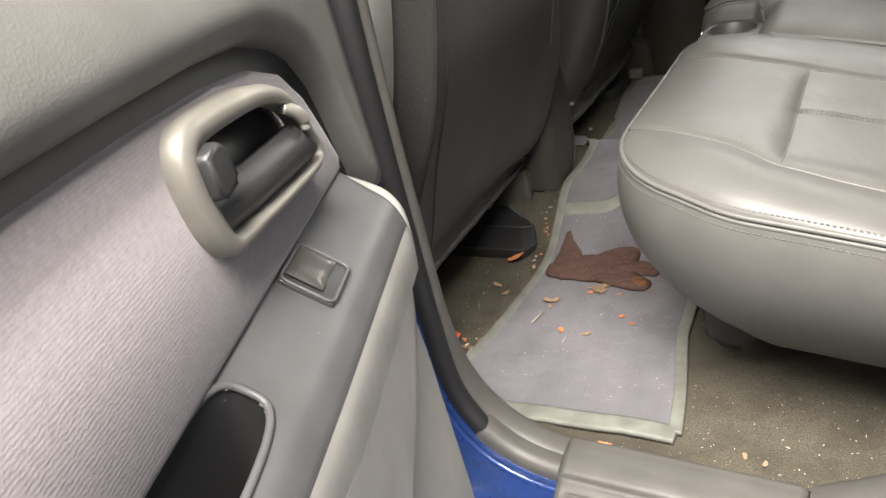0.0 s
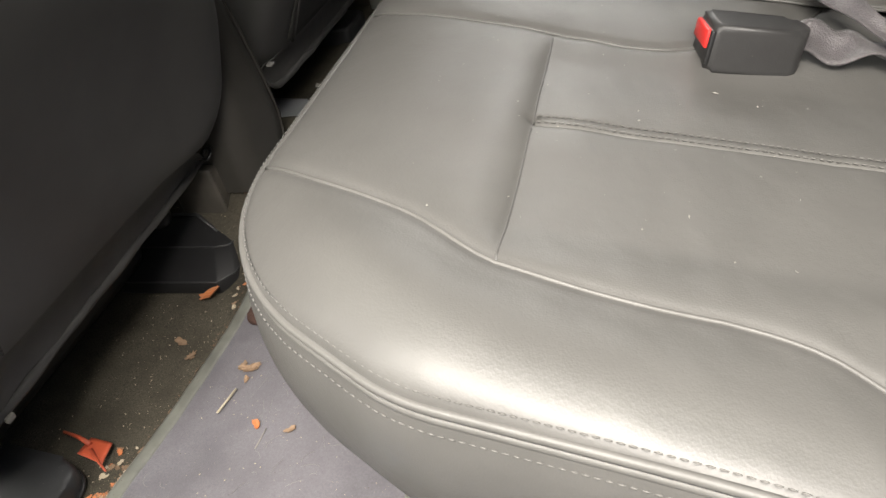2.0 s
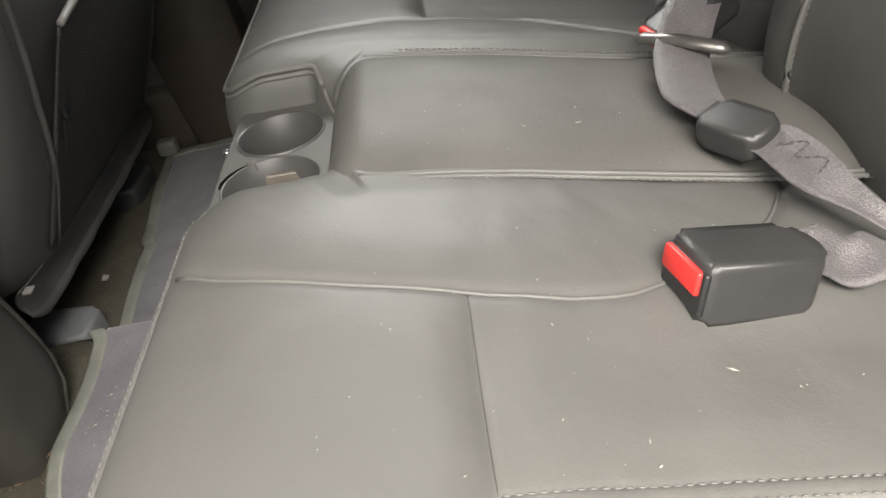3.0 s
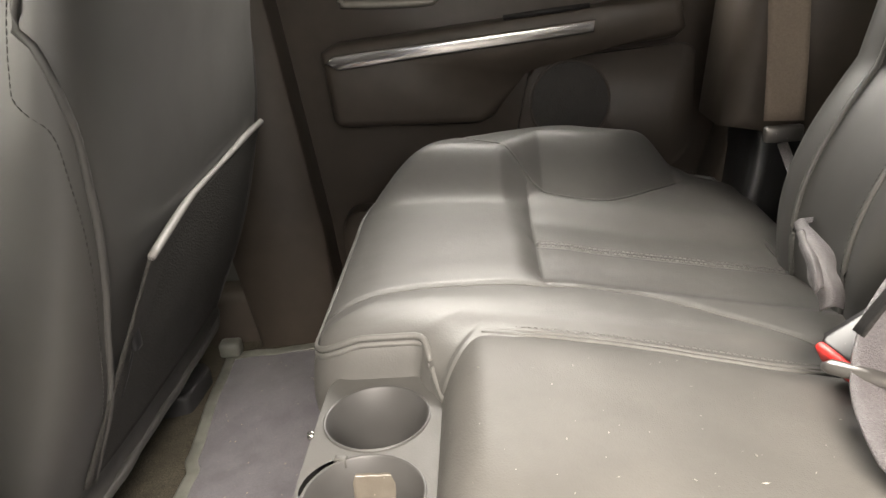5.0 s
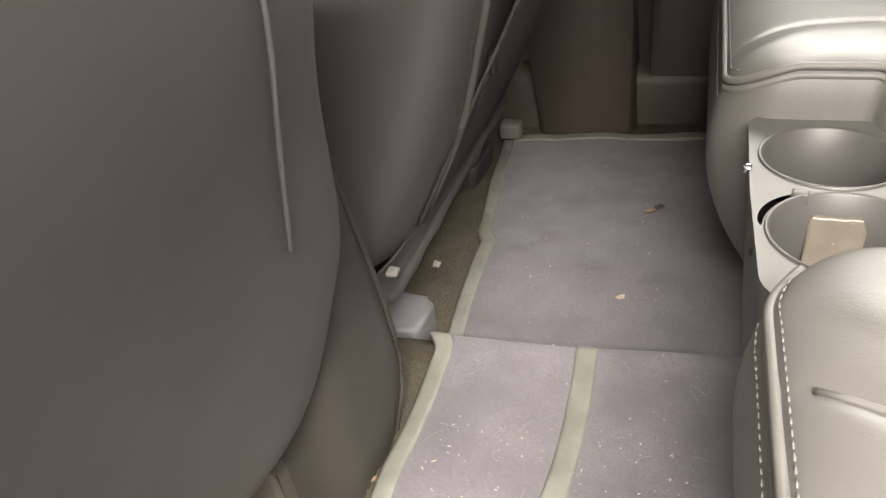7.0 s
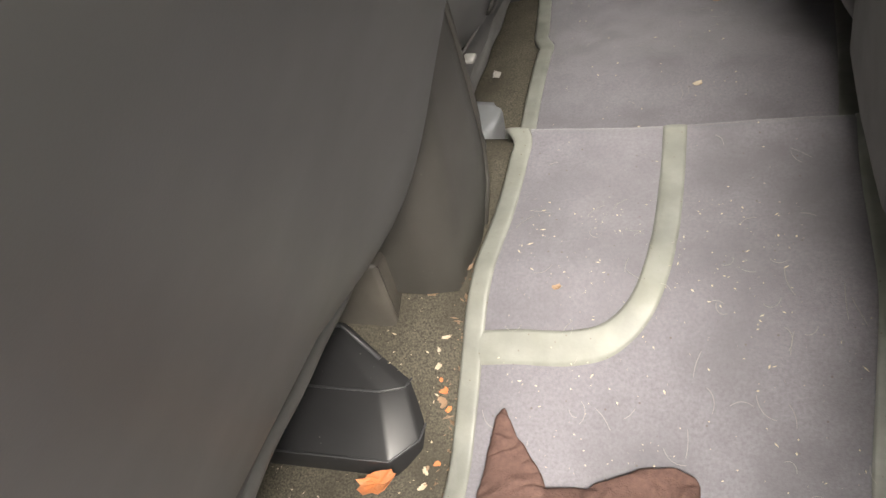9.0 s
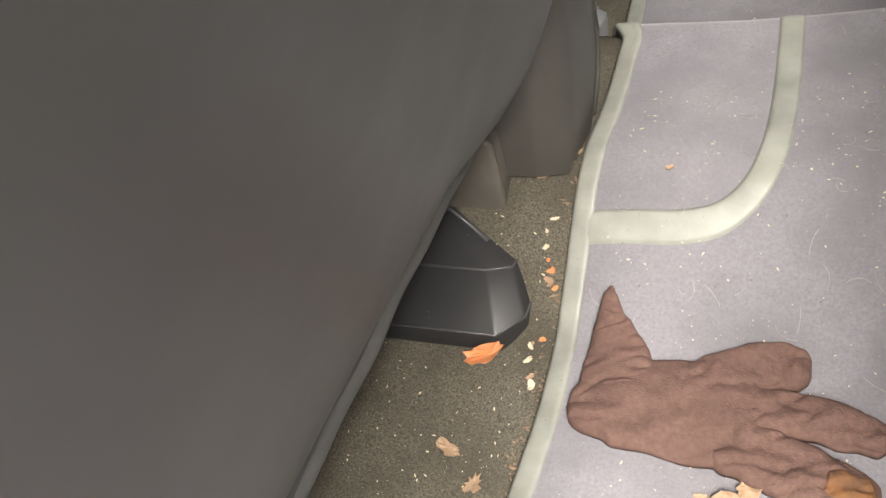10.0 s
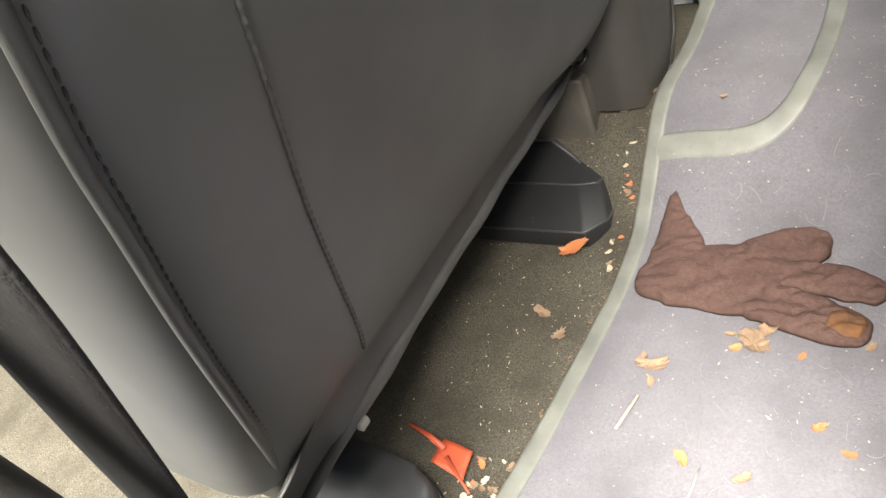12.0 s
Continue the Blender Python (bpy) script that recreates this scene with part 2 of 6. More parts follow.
def solid(fn, nu, nv, thick, away=(0, 0, -1)):
    """A sheet with thickness, pushed along away."""
    k = Vector(away) * thick
    bm = bmesh.new()
    top = [[bm.verts.new(fn(i / nu, j / nv)) for j in range(nv + 1)] for i in range(nu + 1)]
    low = [[bm.verts.new(top[i][j].co + k) for j in range(nv + 1)] for i in range(nu + 1)]
    for i in range(nu):
        for j in range(nv):
            bm.faces.new((top[i][j], top[i + 1][j], top[i + 1][j + 1], top[i][j + 1]))
            bm.faces.new((low[i][j], low[i][j + 1], low[i + 1][j + 1], low[i + 1][j]))
    for i in range(nu):
        for j in (0, nv):
            bm.faces.new((top[i][j], low[i][j], low[i + 1][j], top[i + 1][j]))
    for j in range(nv):
        for i in (0, nu):
            bm.faces.new((top[i][j], top[i][j + 1], low[i][j + 1], low[i][j]))
    return bm


def box(cx, cy, cz, sx, sy, sz, bevel=0.004, seg=2, m=None):
    bm = bmesh.new()
    bmesh.ops.create_cube(bm, size=1, matrix=Matrix.Translation((cx, cy, cz)) @ Matrix.Diagonal((sx, sy, sz, 1)))
    if bevel:
        bmesh.ops.bevel(bm, geom=bm.edges[:], offset=bevel, segments=seg, profile=0.5, affect="EDGES")
    if m is not None:
        bmesh.ops.transform(bm, matrix=m, verts=bm.verts)
    return bm


def smooth_line(pts, n, closed=False):
    """Evenly spaced points on a Catmull-Rom curve through pts."""
    p = [Vector(q) for q in pts]
    k = len(p)
    out = []
    for i in range(k if closed else k - 1):
        a, b, c, d = (p[(i + o) % k] if closed else p[min(max(i + o, 0), k - 1)] for o in (-1, 0, 1, 2))
        for s in range(24):
            t = s / 24
            out.append(0.5 * (2 * b + (c - a) * t + (2 * a - 5 * b + 4 * c - d) * t * t + (3 * b - a - 3 * c + d) * t ** 3))
    out.append(p[0] if closed else p[-1])
    acc = [0.0]
    for a, b in zip(out, out[1:]):
        acc.append(acc[-1] + (b - a).length)
    res, j = [], 0
    for i in range(n + 1):
        w = acc[-1] * i / n
        while j < len(acc) - 2 and acc[j + 1] < w:
            j += 1
        f = (w - acc[j]) / max(acc[j + 1] - acc[j], 1e-9)
        res.append(out[j].lerp(out[j + 1], f))
    return res[:-1] if closed else res


def tube(pts, r, seg=8, closed=False, flat=1.0, bm=None):
    """A round bar along pts; r is a number or a function of 0..1."""
    bm = bm or bmesh.new()
    p = [Vector(q) for q in pts]
    n = len(p)
    rings = []
    for i, c in enumerate(p):
        a, b = (p[i - 1], p[(i + 1) % n]) if closed else (p[max(i - 1, 0)], p[min(i + 1, n - 1)])
        t = (b - a).normalized()
        side = t.cross(Vector((0, 0, 1)))
        side = side.normalized() if side.length > 1e-4 else Vector((1, 0, 0))
        up = side.cross(t)
        rad = r(i / max(n - 1, 1)) if callable(r) else r
        rings.append([bm.verts.new(c + rad * (math.cos(2 * math.pi * k / seg) * side + flat * math.sin(2 * math.pi * k / seg) * up)) for k in range(seg)])
    for i in range(n if closed else n - 1):
        a, b = rings[i], rings[(i + 1) % n]
        for k in range(seg):
            bm.faces.new((a[k], a[(k + 1) % seg], b[(k + 1) % seg], b[k]))
    if not closed:
        bm.faces.new(rings[0][::-1])
        bm.faces.new(rings[-1])
    return bm


def eased(xs, ys):
    """A smooth function through a few pairs of numbers."""
    pts = smooth_line([(a, 0, b) for a, b in zip(xs, ys)], 240)
    px, py = [p.x for p in pts], [p.z for p in pts]
    return lambda v: float(np.interp(v, px, py))


def ribbon(pts, across, width, thick=0.0016, bow=0.0):
    """A strap along pts; across is a direction or a list of directions."""
    n = len(pts) - 1
    dirs = across if isinstance(across, list) else [across] * (n + 1)

    def f(u, v):
        i = min(int(round(u * n)), n)
        d = Vector(dirs[i]).normalized()
        c = Vector(pts[i])
        t = (Vector(pts[min(i + 1, n)]) - Vector(pts[max(i - 1, 0)])).normalized()
        nn = d.cross(t).normalized()
        wide = width(u) if callable(width) else width
        return c + d * wide * (v - 0.5) + nn * bow * math.cos(math.pi * (v - 0.5))

    mid = n // 2
    d = Vector(dirs[mid]).normalized()
    t = (Vector(pts[min(mid + 1, n)]) - Vector(pts[max(mid - 1, 0)])).normalized()
    return solid(f, n, 6, thick, -d.cross(t).normalized())


def prism(outline, lo, hi, bevel=0.0, axis="z", seg=2, m=None):
    """An outline of (a, b) pairs pulled along an axis from lo to hi."""
    put = {"z": lambda a, b, c: (a, b, c), "y": lambda a, b, c: (a, c, b), "x": lambda a, b, c: (c, a, b)}[axis]
    bm = bmesh.new()
    lower = [bm.verts.new(put(a, b, lo)) for a, b in outline]
    upper = [bm.verts.new(put(a, b, hi)) for a, b in outline]
    k = len(outline)
    caps = [bm.faces.new(lower[::-1]), bm.faces.new(upper)]
    for i in range(k):
        bm.faces.new((lower[i], lower[(i + 1) % k], upper[(i + 1) % k], upper[i]))
    if bevel:
        edges = [e for e in bm.edges if sum(f in caps for f in e.link_faces) == 1]
        bmesh.ops.bevel(bm, geom=edges, offset=bevel, segments=seg, profile=0.5, affect="EDGES")
    bmesh.ops.triangulate(bm, faces=[f for f in bm.faces if len(f.verts) > 4])
    if m is not None:
        bmesh.ops.transform(bm, matrix=m, verts=bm.verts)
    return bm


def rounded(corners, seg=8):
    """A polygon of (x, y, radius) corners with rounded corners."""
    out = []
    k = len(corners)
    for i, (x, y, r) in enumerate(corners):
        p = Vector((x, y))
        a = (Vector(corners[i - 1][:2]) - p).normalized()
        b = (Vector(corners[(i + 1) % k][:2]) - p).normalized()
        ang = a.angle(b)
        d = r / math.tan(ang / 2)
        c = p + (a + b).normalized() * (r / math.sin(ang / 2))
        s, e = p + a * d - c, p + b * d - c
        turn = s.angle_signed(e)
        for j in range(seg + 1):
            w = -turn * j / seg
            out.append((c.x + s.x * math.cos(w) - s.y * math.sin(w), c.y + s.x * math.sin(w) + s.y * math.cos(w)))
    return out


def even(outline, n):
    """A closed outline resampled to n even points."""
    p = np.array(list(outline) + [outline[0]], float)
    s = np.r_[0, np.cumsum(np.hypot(*np.diff(p, axis=0).T))]
    w = np.linspace(0, s[-1], n, endpoint=False)
    return np.stack([np.interp(w, s, p[:, 0]), np.interp(w, s, p[:, 1])], 1)


def near_line(x, y, line):
    """Distance of points to a polyline of (x, y)."""
    x, y = np.asarray(x, float), np.asarray(y, float)
    best = np.full(x.shape, 9.0)
    for (ax, ay), (bx, by) in zip(line, line[1:]):
        dx, dy = bx - ax, by - ay
        t = np.clip(((x - ax) * dx + (y - ay) * dy) / max(dx * dx + dy * dy, 1e-12), 0, 1)
        best = np.minimum(best, np.hypot(x - ax - t * dx, y - ay - t * dy))
    return best


def from_grid(pts, close_u=True, cap=False):
    """A mesh from an array (rings, segments, 3), closed round each ring."""
    rings, segs = pts.shape[:2]
    idx = np.arange(rings * segs).reshape(rings, segs)
    faces = []
    for j in range(segs if close_u else segs - 1):
        k = (j + 1) % segs
        faces += np.stack([idx[:-1, j], idx[:-1, k], idx[1:, k], idx[1:, j]], 1).tolist()
    verts = pts.reshape(-1, 3).tolist()
    if cap:
        verts.append(pts[-1].mean(0).tolist())
        faces += [(int(idx[-1, j]), int(idx[-1, (j + 1) % segs]), len(verts) - 1) for j in range(segs)]
    me = bpy.data.meshes.new("tmp")
    me.from_pydata(verts, [], faces)
    bm = bmesh.new()
    bm.from_mesh(me)
    bpy.data.meshes.remove(me)
    return bm


def stitches(pts, size=0.0036, gap=0.0052, r=0.00065):
    """Short raised threads along a line."""
    total = sum((Vector(b) - Vector(a)).length for a, b in zip(pts, pts[1:]))
    n = max(2, int(total / gap))
    line = smooth_line(pts, n)
    bm = bmesh.new()
    for a, b in zip(line, line[1:]):
        d = (b - a).normalized() * size / 2
        c = (a + b) / 2
        tube([c - d, c, c + d], lambda u: r * (1.0 if 0.2 < u < 0.8 else 0.5), 4, bm=bm)
    return bm


def thread(name, pts, mat, parent):
    ob = ob_of(name, stitches(pts), mat, parent, weld=False)
    return ob


# ---- the floor and its mat ----
MID = 0.97


def step(a, b, x):
    t = np.clip((np.asarray(x, float) - a) / (b - a), 0, 1)
    return t * t * (3 - 2 * t)


def floor_z(x, y):
    """Height of the car's floor: two footwells and the tunnel between them."""
    base = 0.026 + 0.055 * np.clip(np.asarray(x, float), -0.45, 0.1) - 0.012 * step(0.42, 0.6, y) * step(0.95, 0.7, y)
    far = 0.052 * step(1.0, 1.2, y)
    hump = 0.082 * step(0.79, 0.93, y) * (1 - step(1.075, 1.115, y))
    return base + far + hump


def mat_z(x, y):
    return floor_z(x, y) + 0.007 + 0.0018 * np.sin(23 * np.asarray(x) + 9 * np.asarray(y)) + 0.0025 * np.sin(31 * np.asarray(y)) * step(1.1, 1.2, y)


carpet = ob_of("floor", sheet(lambda u, v: (-1.3 + 1.95 * u, 0.30 + 1.36 * v, float(floor_z(-1.3 + 1.95 * u, 0.30 + 1.36 * v)) + 0.0015 * noise.noise((u * 60, v * 50, 0))), 150, 120), CARPET)
tagged(carpet, "dirty olive-grey cut-pile car carpet strewn with crumbs", "floor", kind="structure")

ground = ob_of("ground", sheet(lambda u, v: (-40 + 80 * u, -40 + 80 * v, -0.48), 8, 8), ASPHALT)
tagged(ground, "pale worn asphalt beside the parked car", "ground", kind="structure")


def mat_front(y):
    return float(np.interp(y, [0.36, 0.40, 0.44, 0.50, 0.58, 0.66, 0.74, 0.82, 0.90, 0.97, 1.08, 1.09, 1.2, 1.32, 1.33, 1.45, 1.6],
                           [-0.335, -0.347, -0.352, -0.352, -0.349, -0.345, -0.341, -0.343, -0.340, -0.336, -0.335, -0.350, -0.355, -0.36, -0.37, -0.385, -0.40]))


def mat_back(y):
    return float(np.interp(y, [0.36, 0.45, 0.6, 0.8, 1.1, 1.6], [0.0, -0.012, -0.042, -0.05, -0.05, -0.02]))


floor_mat = thing("floor_mat", "lavender-grey carpet floor mat with pale rubber rim across both footwells", "floor mat")
EDGE = 0.0165


def mat_pile(u, v):
    y = 0.376 + EDGE + (1.231 - 2 * EDGE) * v
    a, b = mat_front(y) + EDGE * 0.85, mat_back(y) - EDGE * 0.85
    x = a + (b - a) * u
    return (x, y, float(mat_z(x, y)) + 0.0008 * noise.noise((x * 40, y * 40, 3)))


part("carpet_panel", solid(mat_pile, 60, 220, 0.004), MAT_PILE, floor_mat)


def rim(name, line, wide, lift=0.0008, crown=0.0012):
    """A rounded rubber band laid on the mat along a line of (x, y)."""
    pts = smooth_line([(x, y, 0) for x, y in line], max(20, len(line) * 10))
    n = len(pts) - 1

    def f(u, v):
        i = int(round(u * n))
        t = (pts[min(i + 1, n)] - pts[max(i - 1, 0)]).normalized()
        s = Vector((-t.y, t.x, 0))
        q = pts[i] + s * wide * (v - 0.5)
        return (q.x, q.y, float(mat_z(q.x, q.y)) + lift + crown * (1 - (2 * v - 1) ** 4) + 0.0006 * noise.noise((q.x * 60, q.y * 60, 0)))

    return part(name, solid(f, n, 8, 0.008), MAT_RUBBER, floor_mat, "pale grey-green rubber")


ys = [0.388 + 0.02424 * i for i in range(51)]
rim("rubber_rim", [(mat_front(y) + EDGE / 2, y) for y in ys], EDGE)
rim("rubber_rim", [(mat_back(y) - EDGE / 2, y) for y in ys], EDGE)
rim("rubber_rim", [(-0.33 + 0.0320 * i, 0.3865 + 0.001 * math.sin(i * 1.7)) for i in range(11)], 0.027)
rim("rubber_rim", [(-0.39 + 0.037 * i, 1.598 + 0.003 * math.sin(i * 2.1)) for i in range(11)], EDGE)
rim("rubber_rib", [(-0.335, 0.870), (-0.30, 0.872), (-0.258, 0.873), (-0.228, 0.882), (-0.208, 0.907), (-0.200, 0.955), (-0.198, 1.03), (-0.199, 1.085)], 0.019, 0.0006, 0.0012)

# ---- the body's left side: jamb, seal, trim and sill ----
OPENING = [(-0.225, 1.2), (-0.24, 0.9), (-0.258, 0.55), (-0.262, 0.35), (-0.262, 0.2), (-0.252, 0.12), (-0.225, 0.068), (-0.18, 0.036), (-0.12, 0.022), (0.0, 0.02),
           (0.10, 0.024), (0.15, 0.042), (0.22, 0.086), (0.28, 0.136), (0.34, 0.20), (0.41, 0.31), (0.46, 0.45), (0.51, 0.7), (0.59, 1.2)]


def frame_of(line, n):
    pts = smooth_line([(x, 0, z) for x, z in line], n)
    res = []
    for i, p in enumerate(pts):
        t = (pts[min(i + 1, n)] - pts[max(i - 1, 0)]).normalized()
        res.append((p.x, p.z, t.z * -1, t.x))
    return res


def sweep_side(section, n=120, line=OPENING, widen=0.0):
    """A strip along the door opening; section lists (y, lift into the opening)."""
    path = frame_of(line, n)
    k = len(section) - 1
    m = len(path) - 1
    y0 = section[0][0]

    def f(u, v):
        x, z, nx, nz = path[int(round(u * m))]
        y, d = section[int(round(v * k))]
        y = y0 + (y - y0) * (1 + widen * float(step(0.24, 0.05, z))) - 0.045 * max(z - 0.2, 0)
        return (x + nx * d, y, z + nz * d)

    return sheet(f, m, k)


def soft_section(pts, n=24):
    return [(p.x, p.y) for p in smooth_line([(a, b, 0) for a, b in pts], n)]


body_side = thing("wall_left", "metallic blue painted body side with its door opening", "car body", kind="structure")
part("door_jamb", sweep_side(soft_section([(0.185, -0.10), (0.188, -0.05), (0.2, -0.018), (0.215, -0.008), (0.235, -0.006), (0.262, -0.006), (0.285, -0.004), (0.30, 0.0)])), PAINT, body_side, "metallic blue paint")
part("jamb_ridge", sweep_side(soft_section([(0.266, -0.008), (0.270, -0.001), (0.276, -0.001), (0.280, -0.006)], 8)), PAINT, body_side)
part("door_seal", sweep_side(soft_section([(0.286, -0.004), (0.286, 0.006), (0.293, 0.013), (0.304, 0.013), (0.311, 0.006), (0.312, -0.006)], 16), line=OPENING[:7]), RUBBER, body_side, "black rubber weatherstrip")
part("inner_trim", sweep_side(soft_section([(0.308, -0.004), (0.311, 0.006), (0.318, 0.011), (0.327, 0.009), (0.332, 0.0), (0.334, -0.02), (0.334, -0.05)]), widen=0.9, line=OPENING[:11]), PLASTIC, body_side, "grey moulded plastic trim")
part("sill_lip", sweep_side(soft_section([(0.284, -0.006), (0.286, 0.006), (0.294, 0.0125), (0.304, 0.0135), (0.314, 0.011)], 12), line=OPENING[6:11]), PLASTIC, body_side, "grey moulded plastic trim")
part("rear_trim", sweep_side(soft_section([(0.280, -0.010), (0.282, 0.003), (0.289, 0.011), (0.303, 0.0165), (0.322, 0.016), (0.335, 0.008), (0.34, -0.03), (0.34, -0.09)]), line=OPENING[11:]), PLASTIC, body_side, "grey moulded plastic trim")
# Closing plates of the pillar and the sill, outside and inside.
part("pillar_skin", box(-0.36, 0.215, 0.55, 0.10, 0.05, 1.25, 0.015), PAINT, body_side)
part("rocker", box(0.1, 0.215, -0.14, 2.6, 0.05, 0.26, 0.02), PAINT, body_side)

sill_plate = thing("sill_plate", "grey plastic step plate with moulded ribs on the door sill", "sill plate", kind="")
SILL = soft_section([(0.222, -0.004), (0.225, 0.006), (0.238, 0.014), (0.254, 0.023), (0.268, 0.031), (0.275, 0.034), (0.281, 0.0415), (0.300, 0.046), (0.320, 0.0475), (0.333, 0.043), (0.343, 0.012)], 110)


def plate(u, v):
    i = min(int(round(v * 110)), 110)
    y, z = SILL[i]
    x = -0.122 + 0.262 * u + 0.014 * (0.3 - y) * 3 * (1 if u < 0.5 else -0.2)
    rib = 0.0026 * max(0.0, math.cos((y - 0.2355) * 2 * math.pi / 0.0115)) ** 0.6 * (1 if 0.230 < y < 0.2675 else 0) * float(step(0.05, 0.08, u) * step(0.97, 0.94, u))
    end = 0.006 * (1 - float(step(0, 0.03, u) * step(1, 0.97, u)))
    return (x, y + 0.0 * u, 0.004 + z + rib - end + 0.0006 * noise.noise((x * 30, y * 60, 1)))


part("step_cover", solid(lambda u, v: plate(u, v), 80, 110, 0.003), PLASTIC, sill_plate)

# ---- roof and the closing sides ----
roof = ob_of("ceiling", box(-0.2, MID, 1.22, 2.4, 1.5, 0.05, 0.02), HEADLINER)
tagged(roof, "pale woven headliner of the car", "ceiling", kind="structure")
right_side = thing("wall_right", "taupe trimmed body side with window openings", "car body", kind="structure")
part("rocker", box(-0.2, 1.70, 0.0, 2.6, 0.10, 0.30, 0.02), PLASTIC_BROWN, right_side)
part("roof_rail", box(-0.2, 1.72, 1.15, 2.4, 0.08, 0.16, 0.02), HEADLINER, right_side)
part("b_pillar", prism([(-0.34, -0.02), (-0.20, -0.02), (-0.215, 0.25), (-0.25, 0.62), (-0.27, 1.2), (-0.40, 1.2), (-0.385, 0.62), (-0.37, 0.25)], 1.625, 1.72, 0.015, "y"), PLASTIC_BROWN, right_side, "taupe pillar trim")
part("c_pillar", prism([(0.36, 0.25), (0.50, 0.1), (0.75, 0.1), (0.75, 1.2), (0.62, 1.2), (0.50, 0.7)], 1.63, 1.74, 0.015, "y"), PLASTIC_BROWN, right_side, "taupe pillar trim")
part("arch_trim", prism([(0.345, 0.405), (0.40, 0.395), (0.85, 0.38), (0.85, 1.0), (0.56, 1.0), (0.43, 0.75), (0.36, 0.55)], 1.50, 1.64, 0.03, "y", 4), PLASTIC_BROWN, right_side, "taupe moulded wheel arch trim")
part("arch_lower", prism([(0.36, 0.02), (0.85, 0.02), (0.85, 0.40), (0.40, 0.40)], 1.53, 1.66, 0.02, "y", 3), PLASTIC_BLACK, right_side)
left_top = thing("wall_left_upper", "grey trimmed rails over the open doors", "car body", kind="structure")
part("roof_rail", box(-0.2, 0.24, 1.17, 2.4, 0.08, 0.12, 0.02), HEADLINER, left_top)
part("b_pillar_trim", prism([(-0.275, 0.1), (-0.275, 1.15), (-0.33, 1.15), (-0.335, 0.6), (-0.34, 0.1)], 0.25, 0.322, 0.02, "y"), PLASTIC, left_top, "grey plastic pillar trim")
rear_wall = ob_of("wall_rear", box(0.92, MID, 0.6, 0.05, 1.5, 1.3, 0.01), PLASTIC_BROWN)
tagged(rear_wall, "dark cargo bay end behind the back seat", "wall", kind="structure")
c_left = ob_of("quarter_panel", prism([(0.48, -0.02), (0.95, -0.02), (0.95, 1.2), (0.64, 1.2), (0.56, 0.75), (0.52, 0.4)], 0.19, 0.34, 0.02, "y"), PLASTIC)
tagged(c_left, "grey plastic trim over the rear wheel arch", "trim panel", kind="structure")
dash = thing("dashboard", "grey plastic dashboard seen past the front seats", "dashboard")
part("dash_body", prism([(-1.45, 0.0), (-1.2, 0.0), (-1.12, 0.35), (-1.08, 0.55), (-1.15, 0.66), (-1.45, 0.72)], 0.26, 1.66, 0.03, "y"), VINYL, dash)


# ---- the back bench ----
def soft_clip(x, w=0.03):
    """The positive part of x, with a rounded bend."""
    return w * np.log1p(np.exp(np.clip(np.asarray(x, float) / w, -30, 30)))


def far_y(y):
    """The mirror image across the car, with the cup holder's room kept clear."""
    return 2 * MID - y + 0.032 * step(0.78, 0.885, y)


def cushion_top(x, y, side, rise=(0.013, 0.0)):
    """Height of the upholstery; side is 1 for the left cushion, -1 for its mirror image."""
    x = np.asarray(x, float)
    yy = np.asarray(y, float) if side > 0 else 2 * MID - np.asarray(y, float)
    z = 0.374 - 0.19 * soft_clip(x) - 0.10 * soft_clip(-0.02 - x, 0.02)
    outer = SEAM_OUT if rise[0] < 0.02 else SEAM_FAR
    edge = np.interp(x, [p[0] for p in outer], [p[1] for p in outer])
    front = step(-0.09, 0.04, x)
    swell = edge
    if outer is SEAM_FAR:
        front, swell = step(-0.13, -0.01, x), np.maximum(edge, 0.54 - 0.9 * np.clip(x - 0.06, 0, 1))
    z = z + (rise[0] + rise[1] * step(0.03, 0.16, x)) * step(-0.006, 0.07, swell - yy) * front * (1 - step(0.25, 0.36, x)) + 0.006 * step(0.74, 0.82, yy) - 0.004 * step(0.84, 0.878, yy) * step(0.0, 0.03, x)
    crease = np.interp(yy, [0.46, 0.53, 0.61, 0.68, 0.75], [0.091, 0.091, 0.091, 0.091, 0.091])
    roll = np.clip((x - crease + 0.032) / 0.032, 0, 1) ** 2.6
    z = z - (0.0062 if rise[0] < 0.02 else 0.016) * roll * (step(0.455, 0.50, yy) if outer is SEAM_OUT else step(0.50, 0.56, yy)) * (1 - step(0.70, 0.75, yy))
    for line, depth, wide in ((outer, 0.0028, 0.005), (SEAM_IN, 0.0028, 0.005), (SEAM_CROSS, 0.0007, 0.002), (SEAM_MID, 0.003, 0.005)):
        d = near_line(x, yy, line)
        z = z - depth * np.exp(-(d / wide) ** 2) + 0.0012 * np.exp(-((d - 0.03) / 0.025) ** 2)
    wave = np.array([noise.noise((a * 34, b * 16, 1.0)) + 0.6 * noise.noise((a * 70 + b * 30, b * 45, 4.0)) for a, b in zip(np.ravel(x), np.ravel(yy))]).reshape(np.shape(x))
    return z + 0.0003 * wave * step(0.03, 0.12, x) + 0.0002 * wave


def flat_line(pts, n=40):
    return [(p.x, p.y) for p in smooth_line([(a, b, 0) for a, b in pts], n)]


